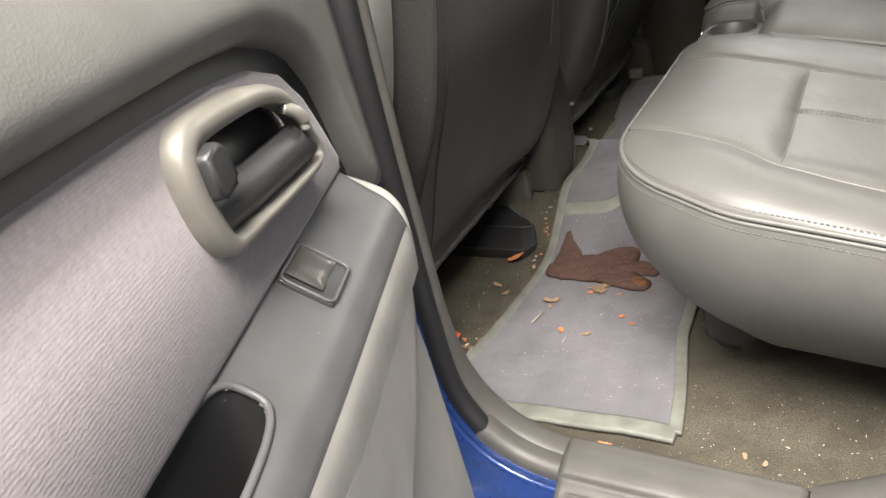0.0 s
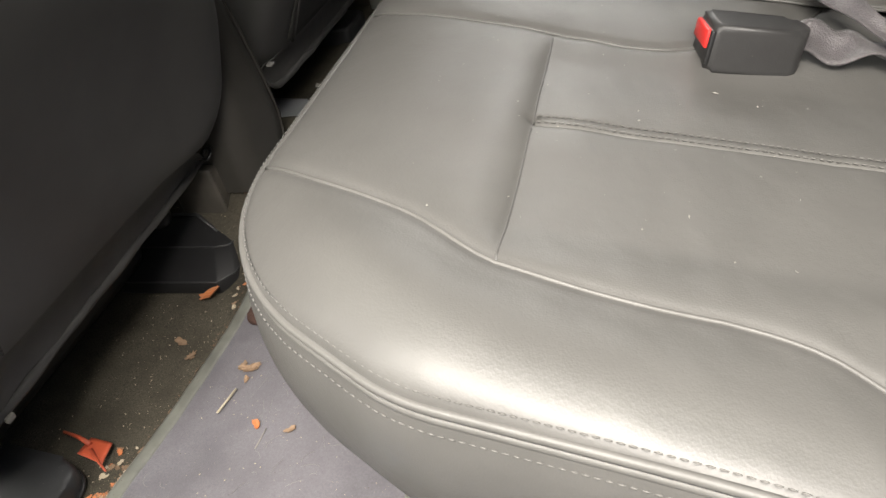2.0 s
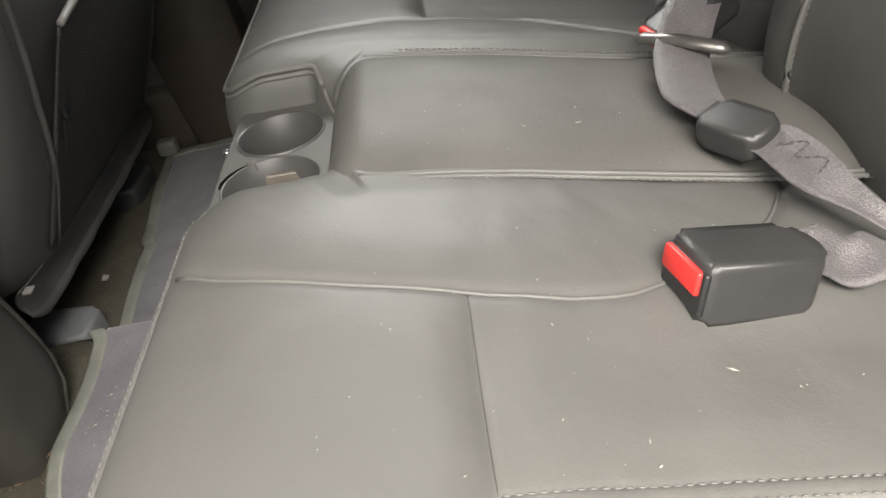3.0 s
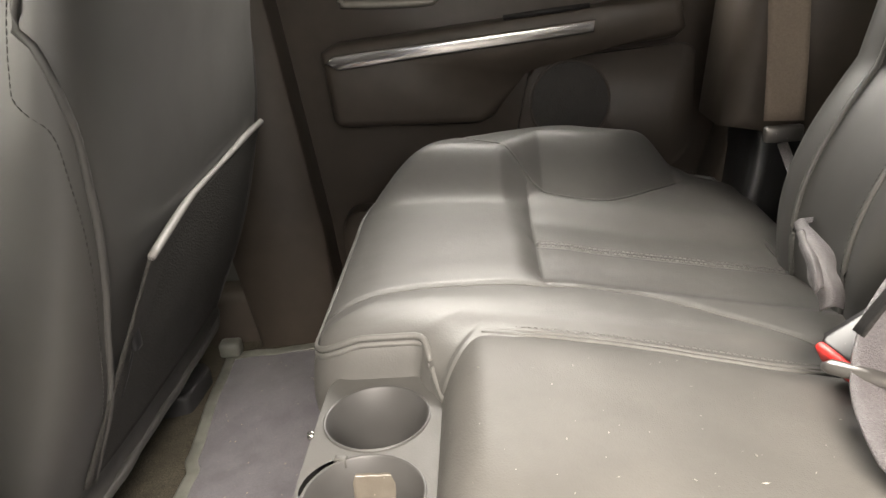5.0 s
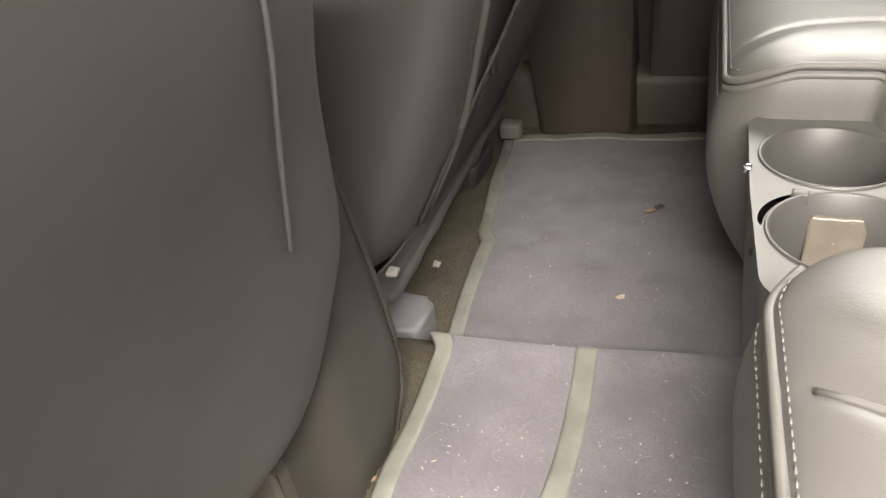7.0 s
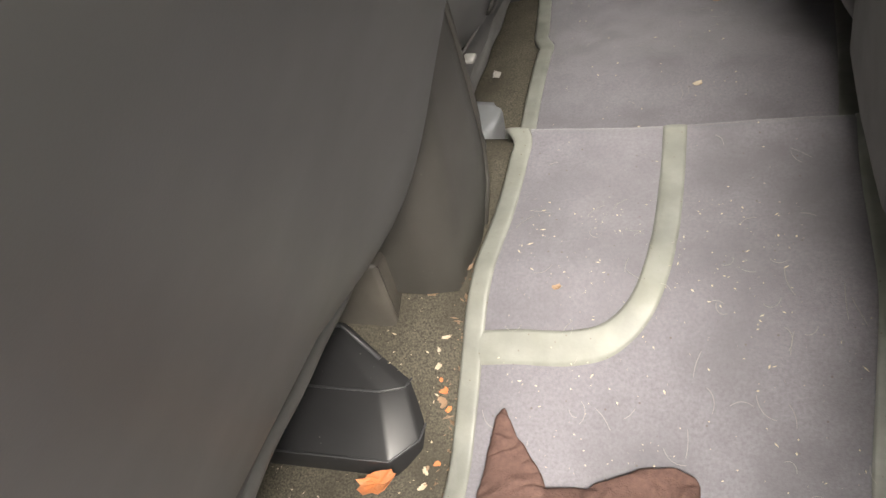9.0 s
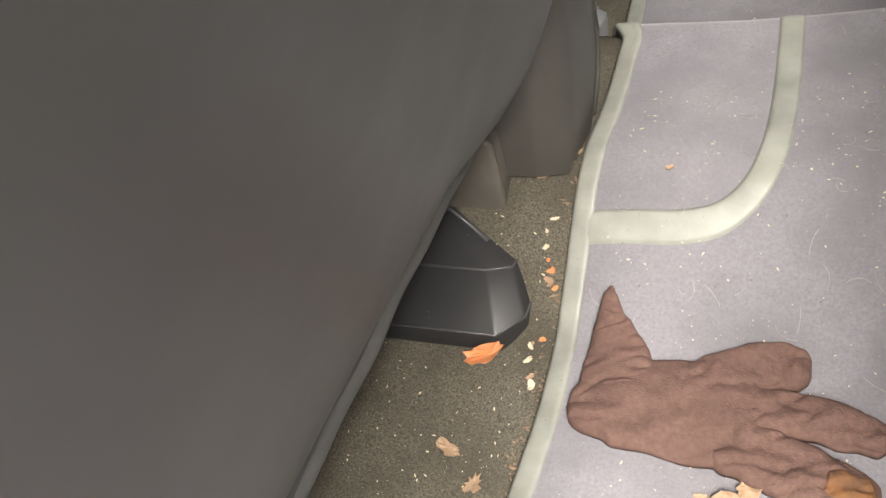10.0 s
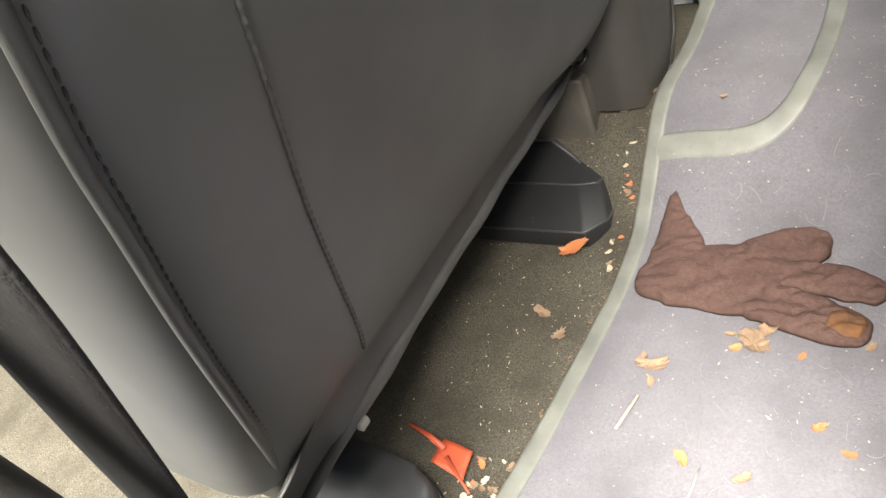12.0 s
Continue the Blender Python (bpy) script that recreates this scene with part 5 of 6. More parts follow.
tilted = thing("seat_belt_buckle", "dusty charcoal belt buckle with frayed webbing by the backrest", "buckle", group="belt buckles")
B2 = Matrix.Translation((0.287, 0.868, 0.356)) @ Matrix.Rotation(radians(-58), 4, "Z") @ Matrix.Rotation(radians(8), 4, "X")
part("housing", prism(rounded([(-0.024, -0.017, 0.007), (0.024, -0.016, 0.008), (0.024, 0.016, 0.008), (-0.024, 0.017, 0.007)], 5), -0.010, 0.010, 0.005, "z", 3, B2), BUCKLE, tilted)
wl = smooth_line([(0.296, 0.855, 0.356), (0.302, 0.845, 0.357), (0.307, 0.828, 0.355), (0.313, 0.809, 0.352), (0.324, 0.787, 0.346), (0.337, 0.768, 0.339), (0.365, 0.74, 0.322)], 44)
part("webbing", ribbon(wl, [(1, 0.45, 0.15 + 0.5 * math.sin(i * 0.085)) for i in range(45)], lambda u: 0.031 - 0.017 * float(step(0.25, 0.65, u)), 0.002, 0.003), WEB, tilted, "twisted worn grey webbing")
part("stitching", stitches([(0.300, 0.838, 0.3600), (0.318, 0.832, 0.3605), (0.303, 0.822, 0.3585), (0.321, 0.815, 0.3580), (0.309, 0.803, 0.3560)], 0.004, 0.005, 0.0007), THREAD_DARK, tilted)
wl = smooth_line([(0.279, 0.886, 0.358), (0.273, 0.905, 0.361), (0.275, 0.930, 0.362), (0.282, 0.965, 0.364), (0.290, 0.989, 0.369), (0.302, 1.012, 0.380), (0.322, 1.04, 0.393), (0.36, 1.07, 0.415), (0.42, 1.09, 0.45)], 60)
part("webbing", ribbon(wl, [(1, -0.12, -0.2)] * 61, lambda u: 0.026 + 0.018 * min(1, u / 0.10), 0.002, 0.002), WEB, tilted, "grey ribbed webbing")
latch = part("latch_plate", tube([(0.2605, 1.0140, 0.3695), (0.2645, 1.0100, 0.3710), (0.2880, 0.9875, 0.3735), (0.3115, 0.9645, 0.3720), (0.3155, 0.9605, 0.3705)], lambda u: 0.0064 if 0 < u < 1 else 0.003, 10, flat=0.8), STEEL, tilted, "dark steel latch plate")

third = thing("seat_belt_buckle", "charcoal buckle with red button against the backrest", "buckle", group="belt buckles")
B3 = Matrix.Translation((0.307, 1.041, 0.364)) @ Matrix.Rotation(radians(12), 4, "Z") @ Matrix.Rotation(radians(-28), 4, "Y")
part("housing", prism(rounded([(-0.026, -0.022, 0.008), (0.045, -0.02, 0.008), (0.045, 0.02, 0.008), (-0.026, 0.022, 0.008)], 5), -0.014, 0.014, 0.005, "z", 3, B3), PLASTIC_BLACK, third)
part("button", box(-0.026, 0, 0.006, 0.008, 0.036, 0.018, 0.003, 2, B3), RED, third, "red release button")

lap = thing("seat_belt", "dark lap belt with a yellow label across the backrest", "seat belt")
wl = smooth_line([(0.28, 1.01, 0.395), (0.31, 1.03, 0.415), (0.345, 1.045, 0.437), (0.40, 1.05, 0.50), (0.47, 1.05, 0.68)], 40)
part("webbing", ribbon(wl, [(0.3, 1, -0.4)] * 41, 0.03, 0.002), WEB_DARK, lap)
part("care_label", ribbon([(p.x - 0.003, p.y - 0.004, p.z + 0.003) for p in wl[8:19]], [(0.3, 1, -0.4)] * 11, 0.007, 0.001), YELLOW, lap, "yellow care label")

twist = thing("seat_belt", "twisted grey belt stalk standing in the far seat gap", "seat belt")
wl = smooth_line([(0.318, 1.125, 0.350), (0.325, 1.16, 0.366), (0.335, 1.21, 0.374), (0.345, 1.255, 0.372)], 36)
part("webbing", ribbon([(p.x + 0.0015 * math.sin(i * 0.5), p.y, p.z + 0.002 * math.sin(i * 0.37)) for i, p in enumerate(wl)], [(1, -0.2 + 0.12 * math.sin(i * 0.3), 0.15 + 0.35 * math.sin(i * 0.14)) for i in range(37)], lambda u: 0.014 + 0.010 * math.sin(math.pi * min(1, 0.15 + 0.9 * u)), 0.002, 0.007), WEB, twist)
part("fold", ribbon([(p.x - 0.008, p.y, p.z + 0.005 + 0.002 * math.sin(i * 0.27)) for i, p in enumerate(wl[4:28])], [(1, 0.3, 0.2 + 0.3 * math.cos(i * 0.13)) for i in range(24)], 0.010, 0.002, 0.004), WEB, twist)
part("strap", ribbon(smooth_line([(0.352, 1.262, 0.372), (0.378, 1.32, 0.358), (0.392, 1.37, 0.36), (0.397, 1.448, 0.40)], 20), [(1, 0, 0.3)] * 21, 0.012, 0.002), WEB, twist)
tan = thing("seat_belt", "tan shoulder belt hanging at the far rear pillar", "seat belt")
part("webbing", ribbon(smooth_line([(0.398, 1.452, 0.425), (0.397, 1.455, 0.50), (0.394, 1.46, 0.60), (0.40, 1.47, 0.80), (0.43, 1.49, 1.0)], 30), [(1, -0.25, 0)] * 31, 0.044, 0.002), WEB_TAN, tan)
part("anchor", box(0.398, 1.450, 0.410, 0.046, 0.012, 0.020, 0.004, 2), STEEL, tan)

front_belt = thing("seat_belt", "dark linty driver's belt hanging beside the pillar", "seat belt")
part("webbing", ribbon(smooth_line([(-0.19, 0.342, 0.72), (-0.225, 0.345, 0.55), (-0.25, 0.346, 0.46), (-0.277, 0.347, 0.40), (-0.315, 0.348, 0.32), (-0.36, 0.35, 0.22), (-0.41, 0.35, 0.12)], 40), [(0.9, 0, -0.45)] * 41, 0.05, 0.0025), WEB_DARK, front_belt)

belt_line = smooth_line([(-0.19, 0.3435, 0.72), (-0.225, 0.3465, 0.55), (-0.25, 0.3475, 0.46), (-0.277, 0.3485, 0.40), (-0.315, 0.3495, 0.32), (-0.36, 0.3515, 0.22), (-0.41, 0.3515, 0.12)], 40)
for s in (-1, 1):
    part("selvedge", tube([(p.x + s * 0.0222, p.y - 0.0025, p.z - s * 0.0111) for p in belt_line], 0.0012, 6), WEB_DARK, front_belt)

# ---- covers under the front seats ----
cover = thing("seat_rail_cover", "black plastic seat rail cover with a dusty sloped top", "rail cover", group="rail covers")


def lump(levels, bevel=0.003):
    """A moulded cover with facets between outlines, one above the other."""
    bm = bmesh.new()
    k = len(levels[0])
    rows = [[bm.verts.new(p) for p in level] for level in levels]
    bm.faces.new(rows[0][::-1])
    for a, b in zip(rows, rows[1:]):
        for i in range(k):
            bm.faces.new((a[i], a[(i + 1) % k], b[(i + 1) % k], b[i]))
    bm.faces.new(rows[-1])
    bmesh.ops.triangulate(bm, faces=[f for f in bm.faces if len(f.verts) > 4])
    bmesh.ops.bevel(bm, geom=[e for e in bm.edges if e.calc_face_angle(0) > 0.2], offset=bevel, segments=3, profile=0.5, affect="EDGES")
    return bm


part("cover_body", lump([[(-0.54, 0.782, -0.005), (-0.385, 0.790, -0.005), (-0.366, 0.812, -0.005), (-0.364, 0.868, -0.005), (-0.43, 0.93, -0.005), (-0.54, 0.93, -0.005)],
                         [(-0.54, 0.784, 0.014), (-0.387, 0.792, 0.014), (-0.369, 0.814, 0.014), (-0.367, 0.866, 0.016), (-0.432, 0.927, 0.02), (-0.54, 0.927, 0.02)],
                         [(-0.54, 0.832, 0.038), (-0.405, 0.838, 0.038), (-0.386, 0.846, 0.036), (-0.383, 0.858, 0.036), (-0.435, 0.91, 0.05), (-0.54, 0.91, 0.05)],
                         [(-0.54, 0.868, 0.060), (-0.452, 0.872, 0.060), (-0.446, 0.876, 0.060), (-0.444, 0.88, 0.060), (-0.45, 0.90, 0.062), (-0.54, 0.90, 0.062)]], 0.0022), PLASTIC_BLACK, cover)
part("cover_lip", tube([(-0.53, 0.872, 0.063), (-0.47, 0.876, 0.064), (-0.447, 0.880, 0.062), (-0.41, 0.862, 0.047)], 0.002, 8), PLASTIC_DARK, cover)
part("ridge", tube([(-0.54, 0.831, 0.0385), (-0.405, 0.837, 0.0385), (-0.386, 0.845, 0.0365), (-0.382, 0.858, 0.0365)], 0.0011, 6), PLASTIC_DARK, cover)
part("ridge", tube([(-0.54, 0.784, 0.0145), (-0.387, 0.792, 0.0145), (-0.369, 0.814, 0.0145), (-0.367, 0.866, 0.0165)], 0.0011, 6), PLASTIC_DARK, cover)
bracket = thing("seat_bracket", "dark moulded bracket standing beside the seat rail", "bracket")
part("bracket_body", prism(rounded([(0.885, 0.035, 0.004), (0.934, 0.035, 0.006), (0.938, 0.125, 0.006), (0.880, 0.135, 0.004)], 4), -0.47, -0.398, 0.005, "x"), BRACKET, bracket)
part("bracket_lip", tube([(-0.398, 0.936, 0.04), (-0.397, 0.938, 0.08), (-0.398, 0.940, 0.125)], 0.0036, 8), COVER_PALE, bracket, "pale worn lip")
shoe = thing("seat_rail_cover", "rounded charcoal rail end cover on the carpet", "rail cover", group="rail covers")
part("cover_body", prism(rounded([(-0.52, 0.40, 0.03), (-0.395, 0.405, 0.035), (-0.387, 0.50, 0.03), (-0.52, 0.512, 0.02)], 8), -0.005, 0.03, 0.012, "z", 4), PLASTIC_DARK, shoe)
part("cover_rim", tube([(x, y, 0.006) for x, y in even(rounded([(-0.518, 0.402, 0.03), (-0.393, 0.407, 0.035), (-0.385, 0.498, 0.03), (-0.518, 0.510, 0.02)], 8), 60)], 0.003, 6, True), PLASTIC_BLACK, shoe)
far_cover = thing("seat_rail_cover", "pale blue-grey rail cover beside the far mat", "rail cover", group="rail covers")
part("cover_body", prism(rounded([(-0.46, 1.105, 0.015), (-0.372, 1.11, 0.012), (-0.368, 1.165, 0.012), (-0.46, 1.175, 0.015)], 6), 0.03, 0.085, 0.008, "z", 3), COVER_PALE, far_cover)
far_cover2 = thing("seat_rail_cover", "dark rail cover under the passenger seat", "rail cover", group="rail covers")
part("cover_body", prism(rounded([(-0.50, 1.44, 0.015), (-0.405, 1.45, 0.012), (-0.40, 1.54, 0.012), (-0.50, 1.55, 0.015)], 6), 0.03, 0.085, 0.008, "z", 3), PLASTIC_DARK, far_cover2)
block = ob_of("foam_block", box(-0.388, 1.598, 0.078, 0.034, 0.028, 0.026, 0.006, 2), MAT_RUBBER)
tagged(block, "cream foam block at the end of the mat", "foam block")
paper = ob_of("paper_scrap", solid(lambda u, v: (-0.402 + 0.008 * u, 1.245 + 0.010 * v, 0.0665 + 0.003 * v * (1 - u) + 0.002 * noise.noise((u * 3, v * 3, 2))), 8, 8, 0.0006), HEADLINER)
tagged(paper, "white paper scrap under the passenger seat", "paper")


# ---- the glove ----
def blob(chain, parts=14):
    """A limp, flattened sleeve of cloth along a chain of (x, y, half width)."""
    pts = smooth_line([(x, y, w) for x, y, w in chain], 80)
    n = len(pts) - 1

    def f(u, v):
        i = int(round(u * n))
        p = pts[i]
        a, b = pts[max(i - 1, 0)], pts[min(i + 1, n)]
        t = Vector((b.x - a.x, b.y - a.y, 0)).normalized()
        s = Vector((-t.y, t.x, 0))
        end = math.sqrt(max(0.0, 1 - (1 - min(1, min(u, 1 - u) / 0.10)) ** 2))
        w = p.z * (0.25 + 0.75 * end)
        an = 2 * math.pi * v
        q = Vector((p.x, p.y, 0)) + s * w * math.cos(an)
        base = float(mat_z(q.x, q.y)) + 0.001
        fold = 0.0032 * noise.noise((q.x * 35, q.y * 50, 2)) + 0.0009 * noise.noise((q.x * 110, q.y * 150, 7)) - 0.0022 * (1 - min(1, 5 * abs(noise.noise((q.x * 22 + q.y * 14, q.y * 60 - q.x * 20, 12))))) + 0.0004 * noise.noise((q.x * 300, q.y * 300, 3))
        up = max(0.0, math.sin(an)) ** 0.6 * (0.0105 + fold * 1.5) * (0.4 + 0.6 * end)
        return (q.x + 0.002 * noise.noise((q.x * 90, q.y * 90, 4)), q.y + 0.002 * noise.noise((q.x * 90, q.y * 90, 9)), base + up)

    return sheet(f, 80, 48, close_v=True)


glove = thing("work_glove", "crumpled dark brown cotton work glove lying on the mat", "glove")
part("palm", blob([(-0.318, 0.737, 0.012), (-0.296, 0.749, 0.028), (-0.26, 0.756, 0.037), (-0.225, 0.755, 0.039), (-0.192, 0.752, 0.033)]), GLOVE, glove)
part("cuff", blob([(-0.306, 0.836, 0.003), (-0.302, 0.816, 0.012), (-0.293, 0.79, 0.024), (-0.285, 0.762, 0.030)]), GLOVE, glove)
part("finger", blob([(-0.24, 0.772, 0.02), (-0.21, 0.790, 0.018), (-0.187, 0.797, 0.017), (-0.166, 0.797, 0.013)]), GLOVE, glove)
part("finger", blob([(-0.205, 0.762, 0.016), (-0.17, 0.764, 0.0165), (-0.14, 0.759, 0.0145), (-0.120, 0.756, 0.010)]), GLOVE, glove)
part("finger", blob([(-0.22, 0.738, 0.021), (-0.18, 0.727, 0.021), (-0.15, 0.718, 0.019), (-0.127, 0.716, 0.013)]), GLOVE, glove)
part("fingertip", blob([(-0.158, 0.719, 0.008), (-0.145, 0.717, 0.0125), (-0.131, 0.716, 0.0105)]), GLOVE_TAN, glove, "rust-stained fingertip")
for o in glove.children:
    if o.name.startswith("fingertip"):
        o.location.z += 0.0022


# ---- leaves and litter ----
def leaf_mesh(seed, size, ragged=0.45, curl=0.35):
    rnd = random.Random(seed)
    k = 18
    thin = 0.42 + 0.3 * rnd.random()
    rad = [1 - ragged * rnd.random() * (1 if i % 2 else 0.35) for i in range(k)]
    bm = bmesh.new()
    rings = []
    for j, s in enumerate((0.35, 0.7, 1.0)):
        ring = []
        for i in range(k):
            a = 2 * math.pi * i / k
            r = size * s * (rad[i] if j else 0.9)
            x, y = r * math.cos(a), thin * r * math.sin(a) + 0.18 * r * math.cos(2 * a) * thin
            z = curl * (abs(y) * 0.9 + x * x / size * 0.5) + 0.12 * size * (rnd.random() - 0.3)
            ring.append(bm.verts.new((x, y, max(z, 0.0003))))
        rings.append(ring)
    mid = bm.verts.new((0, 0, 0.0006))
    for i in range(k):
        n = (i + 1) % k
        bm.faces.new((mid, rings[0][i], rings[0][n]))
        bm.faces.new((rings[0][i], rings[1][i], rings[1][n], rings[0][n]))
        bm.faces.new((rings[1][i], rings[2][i], rings[2][n], rings[1][n]))
    ret = bmesh.ops.extrude_face_region(bm, geom=bm.faces[:])
    bmesh.ops.translate(bm, verts=[v for v in ret["geom"] if isinstance(v, bmesh.types.BMVert)], vec=(0, 0, 0.0005))
    return bm


def leaf(x, y, size, turn, mat, label, on=mat_z, seed=0, lift=0.0015, ragged=0.45, name="dry_leaf", tip=0.0):
    ob = ob_of(name, leaf_mesh(seed, size, ragged), mat, smooth=False)
    ob.matrix_world = Matrix.Translation((x, y, float(on(x, y)) + lift)) @ Matrix.Rotation(radians(turn), 4, "Z") @ Matrix.Rotation(radians(tip), 4, "Y")
    return tagged(ob, label, "leaf", group="dry leaves")


leaf(-0.275, 0.657, 0.016, 20, LEAF_TAN, "curled tan dry leaf on the grey mat", seed=1)
leaf(-0.287, 0.660, 0.008, 70, LEAF_TAN, "small tan leaf shred on the grey mat", seed=2)
leaf(-0.273, 0.640, 0.007, 110, LEAF_TAN, "small tan leaf shred on the grey mat", seed=3)
leaf(-0.198, 0.712, 0.017, 80, LEAF_TAN, "torn tan dry leaf beside the glove", seed=4, ragged=0.5)
leaf(-0.205, 0.690, 0.017, 150, LEAF_TAN, "torn tan dry leaf beside the glove", seed=5, ragged=0.5)
leaf(-0.217, 0.684, 0.006, 30, LEAF_ORANGE, "orange leaf crumb on the grey mat", seed=6)
leaf(-0.224, 0.697, 0.005, 10, LEAF_TAN, "tan leaf crumb on the grey mat", seed=7)
leaf(-0.231, 0.578, 0.0085, 130, LEAF_ORANGE, "small orange leaf on the grey mat", seed=8)
leaf(-0.187, 0.573, 0.0075, 40, LEAF_TAN, "small tan leaf on the grey mat", seed=9, ragged=0.5)
leaf(-0.127, 0.609, 0.006, 0, LEAF_ORANGE, "orange leaf crumb on the grey mat", seed=10)
leaf(-0.169, 0.685, 0.005, 60, LEAF_ORANGE, "orange leaf crumb on the grey mat", seed=11)
leaf(-0.126, 0.703, 0.006, 60, LEAF_TAN, "pale leaf crumb on the grey mat", seed=12)
leaf(-0.393, 0.779, 0.021, 10, LEAF_ORANGE, "torn orange leaf against the black rail cover", on=floor_z, seed=13, lift=0.009, ragged=0.35, tip=-26)
leaf(-0.399, 0.701, 0.013, -25, LEAF_TAN, "pale tan leaf on the dirty carpet", on=floor_z, seed=14, ragged=0.45)
leaf(-0.372, 0.678, 0.010, 60, LEAF_TAN, "brown leaf shred on the dirty carpet", on=floor_z, seed=15, ragged=0.6)
leaf(-0.183, 0.340, 0.012, 15, LEAF_TAN, "tan dry leaf beside the door sill", on=floor_z, seed=16)
leaf(-0.088, 0.352, 0.011, 5, LEAF_ORANGE, "bright orange leaf beside the door sill", on=floor_z, seed=17)
leaf(0.070, 0.372, 0.007, 110, LEAF_TAN, "tan leaf shred beside the door sill", on=floor_z, seed=18, ragged=0.65)
leaf(0.092, 0.366, 0.005, 80, LEAF_TAN, "pale leaf shred beside the door sill", on=floor_z, seed=19)
leaf(0.178, 0.354, 0.008, 30, LEAF_TAN, "tan leaf shred beside the door sill", on=floor_z, seed=20, ragged=0.65)
leaf(0.186, 0.352, 0.010, 100, LEAF_TAN, "tan leaf shred beside the door sill", on=floor_z, seed=21, ragged=0.6)
leaf(-0.148, 0.625, 0.006, 30, LEAF_ORANGE, "brown leaf crumb on the grey mat", seed=22)
leaf(-0.272, 0.907, 0.004, 30, LEAF_TAN, "pale crumb of leaf on the mat", seed=23)
leaf(-0.183, 1.208, 0.006, 40, CRUMB, "pale seed husk on the far mat", seed=24)
# A dark twig chip with a pale flake, built from leaf meshes.
leaf(-0.166, 1.383, 0.009, 40, LEAF_TAN, "pale yellow flake on a twig chip on the far mat", seed=25)
leaf(-0.157, 1.392, 0.008, 30, PLASTIC_BLACK, "small dark twig chip on the far mat", seed=26)
leaf(-0.37, 0.905, 0.006, 20, LEAF_TAN, "tan leaf crumb on the carpet", on=floor_z, seed=27)
for i in range(26):
    rnd = random.Random(100 + i)
    leaf(-0.375 + 0.03 * rnd.random() - 0.01, 0.46 + 0.09 * rnd.random(), 0.003 + 0.003 * rnd.random(), 360 * rnd.random(), (CRUMB, LEAF_TAN, LEAF_ORANGE)[i % 3], "leaf crumb in the gap beside the mat", on=floor_z, seed=30 + i, ragged=0.5)
for i in range(16):
    rnd = random.Random(200 + i)
    leaf(-0.362 + 0.016 * rnd.random(), 0.76 + 0.12 * rnd.random(), 0.0025 + 0.003 * rnd.random(), 360 * rnd.random(), (CRUMB, LEAF_TAN, LEAF_ORANGE)[i % 3], "leaf crumb in the gap beside the mat", on=floor_z, seed=60 + i, ragged=0.5)

stick = ob_of("cotton_swab", tube([(-0.2845, 0.589, 0.0095), (-0.281, 0.606, 0.0095), (-0.277, 0.623, 0.0105)], 0.0013, 8), CRUMB)
tagged(stick, "thin white plastic stick on the grey mat", "stick")
twig = ob_of("twig", tube([(-0.218, 0.548, 0.0115), (-0.217, 0.562, 0.0115), (-0.2165, 0.574, 0.0115)], 0.0008, 6), HEADLINER)
tagged(twig, "thin pale stem on the grey mat", "twig")
straw = ob_of("grass_stem", tube(smooth_line([(0.223, 0.487, 0.037), (0.219, 0.505, 0.04), (0.217, 0.525, 0.037)], 12), 0.0003, 5), CRUMB)
tagged(straw, "dry grass stem on the carpet", "grass stem")
straw2 = ob_of("grass_stem", tube(smooth_line([(0.223, 0.487, 0.037), (0.238, 0.50, 0.042), (0.252, 0.512, 0.037)], 12), 0.0003, 5), CRUMB)
tagged(straw2, "dry grass stem on the carpet", "grass stem")
pick = thing("plastic_pick", "broken orange-red plastic pick on the dirty carpet", "plastic pick")
part("stem", tube([(-0.455, 0.543, 0.012), (-0.43, 0.537, 0.014), (-0.41, 0.530, 0.014)], lambda u: 0.0016 + 0.0015 * u, 8), RED_CLAY, pick)
part("blade", solid(lambda u, v: (-0.418 + 0.030 * u + 0.004 * v, 0.541 - 0.026 * v - 0.004 * u, 0.010 + 0.008 * (1 - u) * v), 6, 6, 0.0015), RED_CLAY, pick)
part("stem", tube([(-0.405, 0.524, 0.013), (-0.388, 0.512, 0.012), (-0.372, 0.502, 0.012)], lambda u: 0.0022 - 0.0012 * u, 8), RED_CLAY, pick)


def crumbs(name, label, count, place, seed, small=0.0006, big=0.0022, mat=CRUMB):
    """Loose crumbs and fibres, too many to count."""
    rnd = random.Random(seed)
    bm = bmesh.new()
    for _ in range(count):
        x, y, z = place(rnd)
        s = small + (big - small) * rnd.random() ** 3
        a = rnd.random() * math.pi
        ln = s * (1 + 1.8 * rnd.random() ** 4)
        c, d = math.cos(a), math.sin(a)
        q = [bm.verts.new((x + c * ln * i - d * s * 0.6 * j, y + d * ln * i + c * s * 0.6 * j, z + 0.0004 + s * 0.5 * (k + rnd.random()))) for i, j, k in ((-1, 0, 0), (0, -1, 0), (1, 0, 0), (0, 1, 0), (0, 0, 0.9))]
        for i in range(4):
            bm.faces.new((q[i], q[(i + 1) % 4], q[4]))
    ob = ob_of(name, bm, mat, smooth=False, weld=False)
    return tagged(ob, label, "crumbs", kind="stuff")


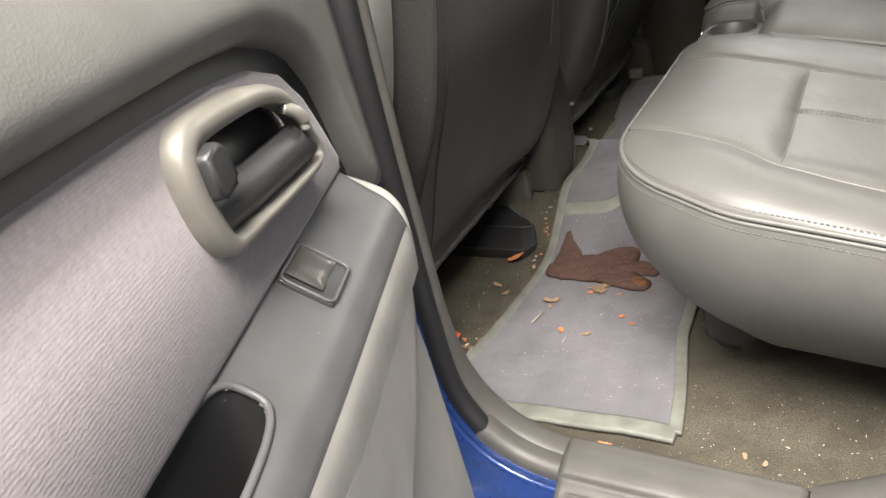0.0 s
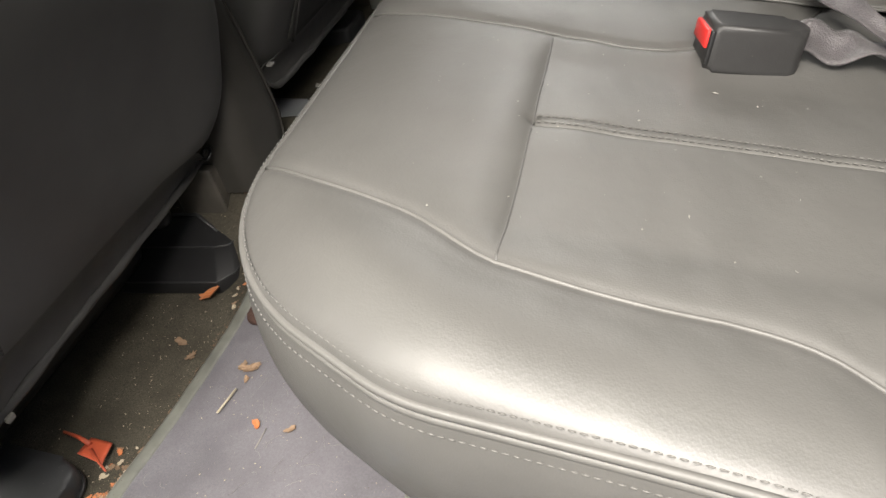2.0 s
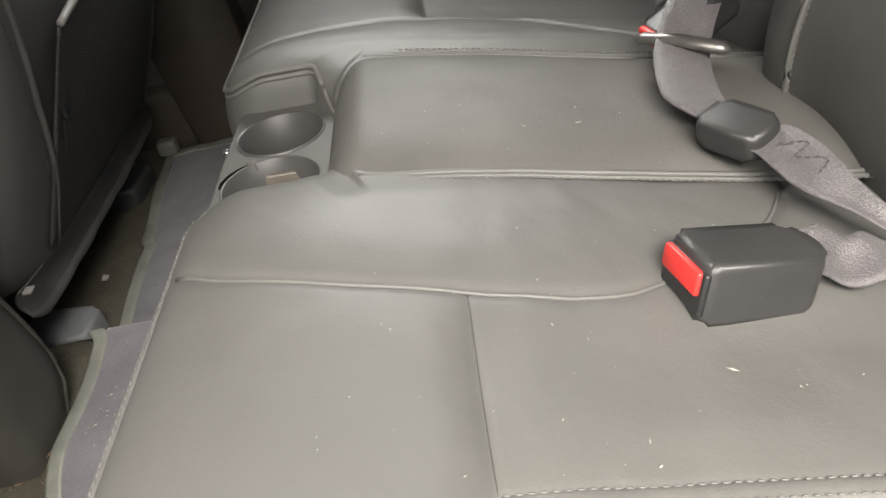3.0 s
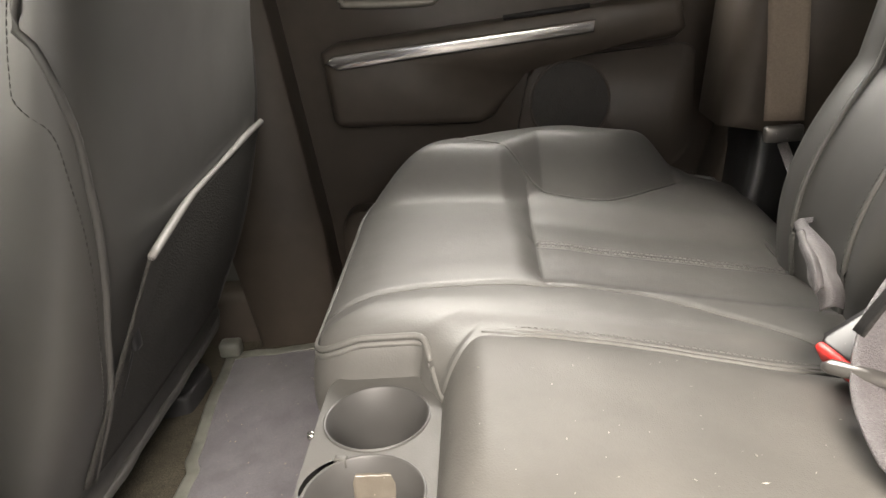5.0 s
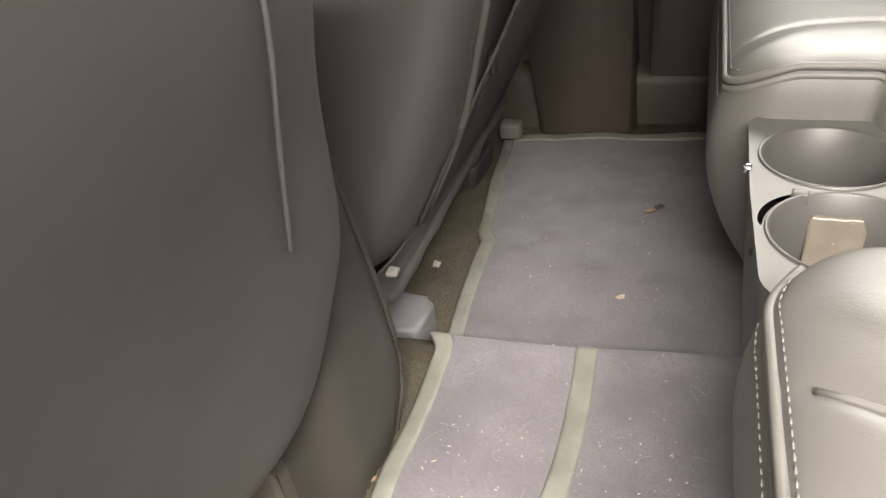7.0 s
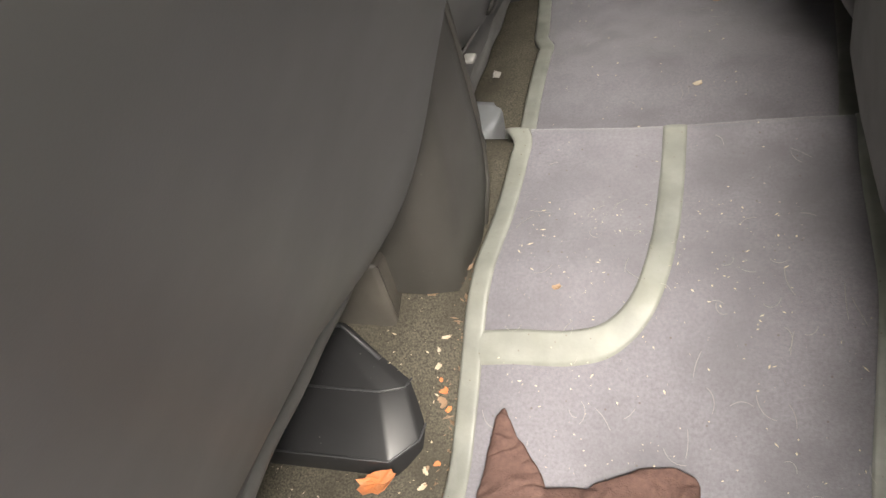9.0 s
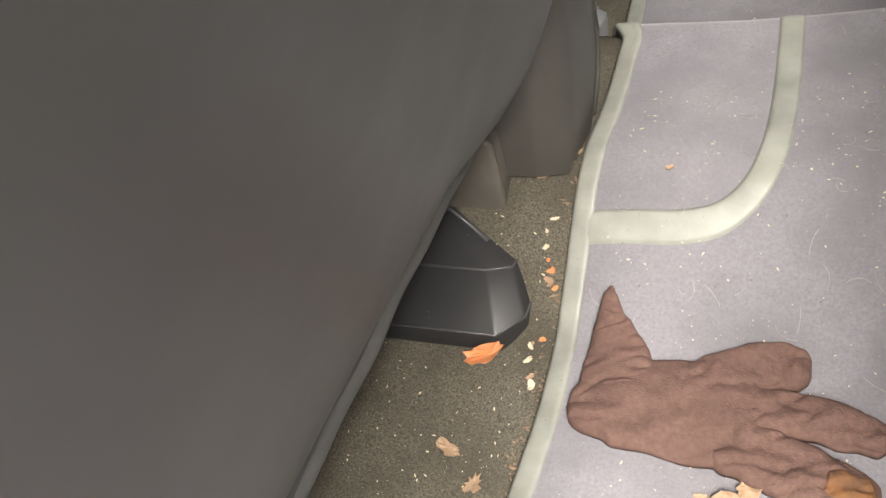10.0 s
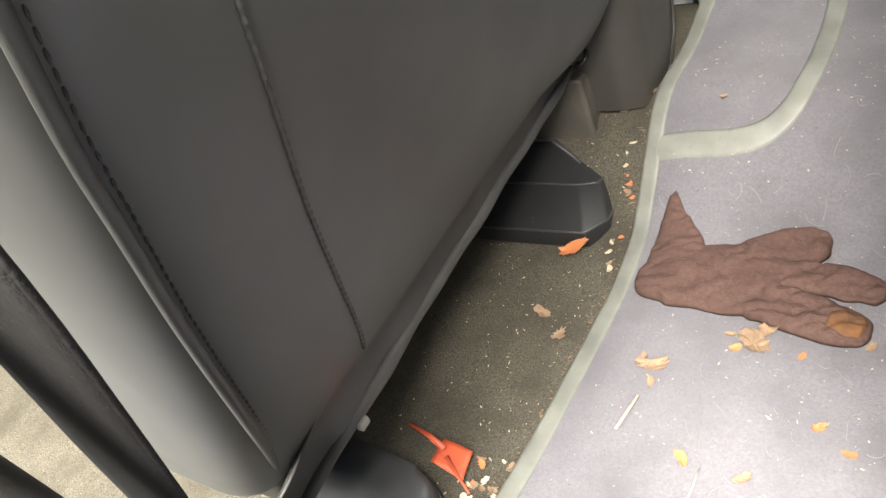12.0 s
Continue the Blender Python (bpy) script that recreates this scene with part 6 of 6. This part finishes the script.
def on_mat(r):
    y = 0.40 + 0.6 * r.random() ** 0.8 if r.random() < 0.85 else 1.0 + 0.58 * r.random()
    x = mat_front(y) + 0.03 + (0.30 if y < 0.9 else 0.2) * r.random()
    return x, y, float(mat_z(x, y)) + 0.0005


def on_carpet(r):
    if r.random() < 0.5:
        x, y = -0.36 - 0.14 * r.random() ** 1.5, 0.40 + 0.55 * r.random()
    else:
        x, y = -0.22 + 0.55 * r.random(), 0.335 + 0.16 * r.random() ** 1.5
    return x, y, float(floor_z(x, y)) + 0.001


def on_gap(r):
    y = 0.44 + 0.5 * r.random()
    x = mat_front(y) - 0.012 * r.random() ** 1.5
    return x, y, float(floor_z(x, y)) + 0.002


crumbs("mat_crumbs", "pale crumbs and lint scattered on the mat", 1150, on_mat, 5, 0.0003, 0.0013)
crumbs("carpet_crumbs", "pale crumbs and husks scattered on the carpet", 1000, on_carpet, 6, 0.0003, 0.0015)
crumbs("gap_crumbs", "tan crumbs gathered along the mat's edge", 220, on_gap, 7, 0.0008, 0.003, LEAF_TAN)


def on_bench(r):
    x = 0.01 + 0.27 * r.random()
    if r.random() < 0.6:
        y = 0.49 + 0.32 * r.random()
        return x, y, float(cushion_top(x, y, 1)) + 0.0008
    y = 0.89 + 0.19 * r.random()
    return x, y, float(middle_top(x, y)) + 0.0006


crumbs("bench_lint", "white lint specks scattered on the leather bench", 110, on_bench, 8, 0.0004, 0.0014, HEADLINER)


def fibres(count, seed):
    """Loose hairs on the mat, bent in flat arcs."""
    rnd = random.Random(seed)
    bm = bmesh.new()
    for _ in range(count):
        x, y, _ = on_mat(rnd)
        a, bend, size = rnd.random() * 6.28, rnd.uniform(-2.4, 2.4), rnd.uniform(0.006, 0.022)
        pts = []
        for _ in range(7):
            pts.append((x, y, float(mat_z(x, y)) + 0.0014))
            x, y, a = x + size / 6 * math.cos(a), y + size / 6 * math.sin(a), a + bend / 6
        tube(pts, 0.00016, 3, bm=bm)
    return bm


hairs = ob_of("mat_fibres", fibres(170, 21), HEADLINER, weld=False)
tagged(hairs, "pale loose hairs and fibres on the mat", "fibres", kind="stuff")
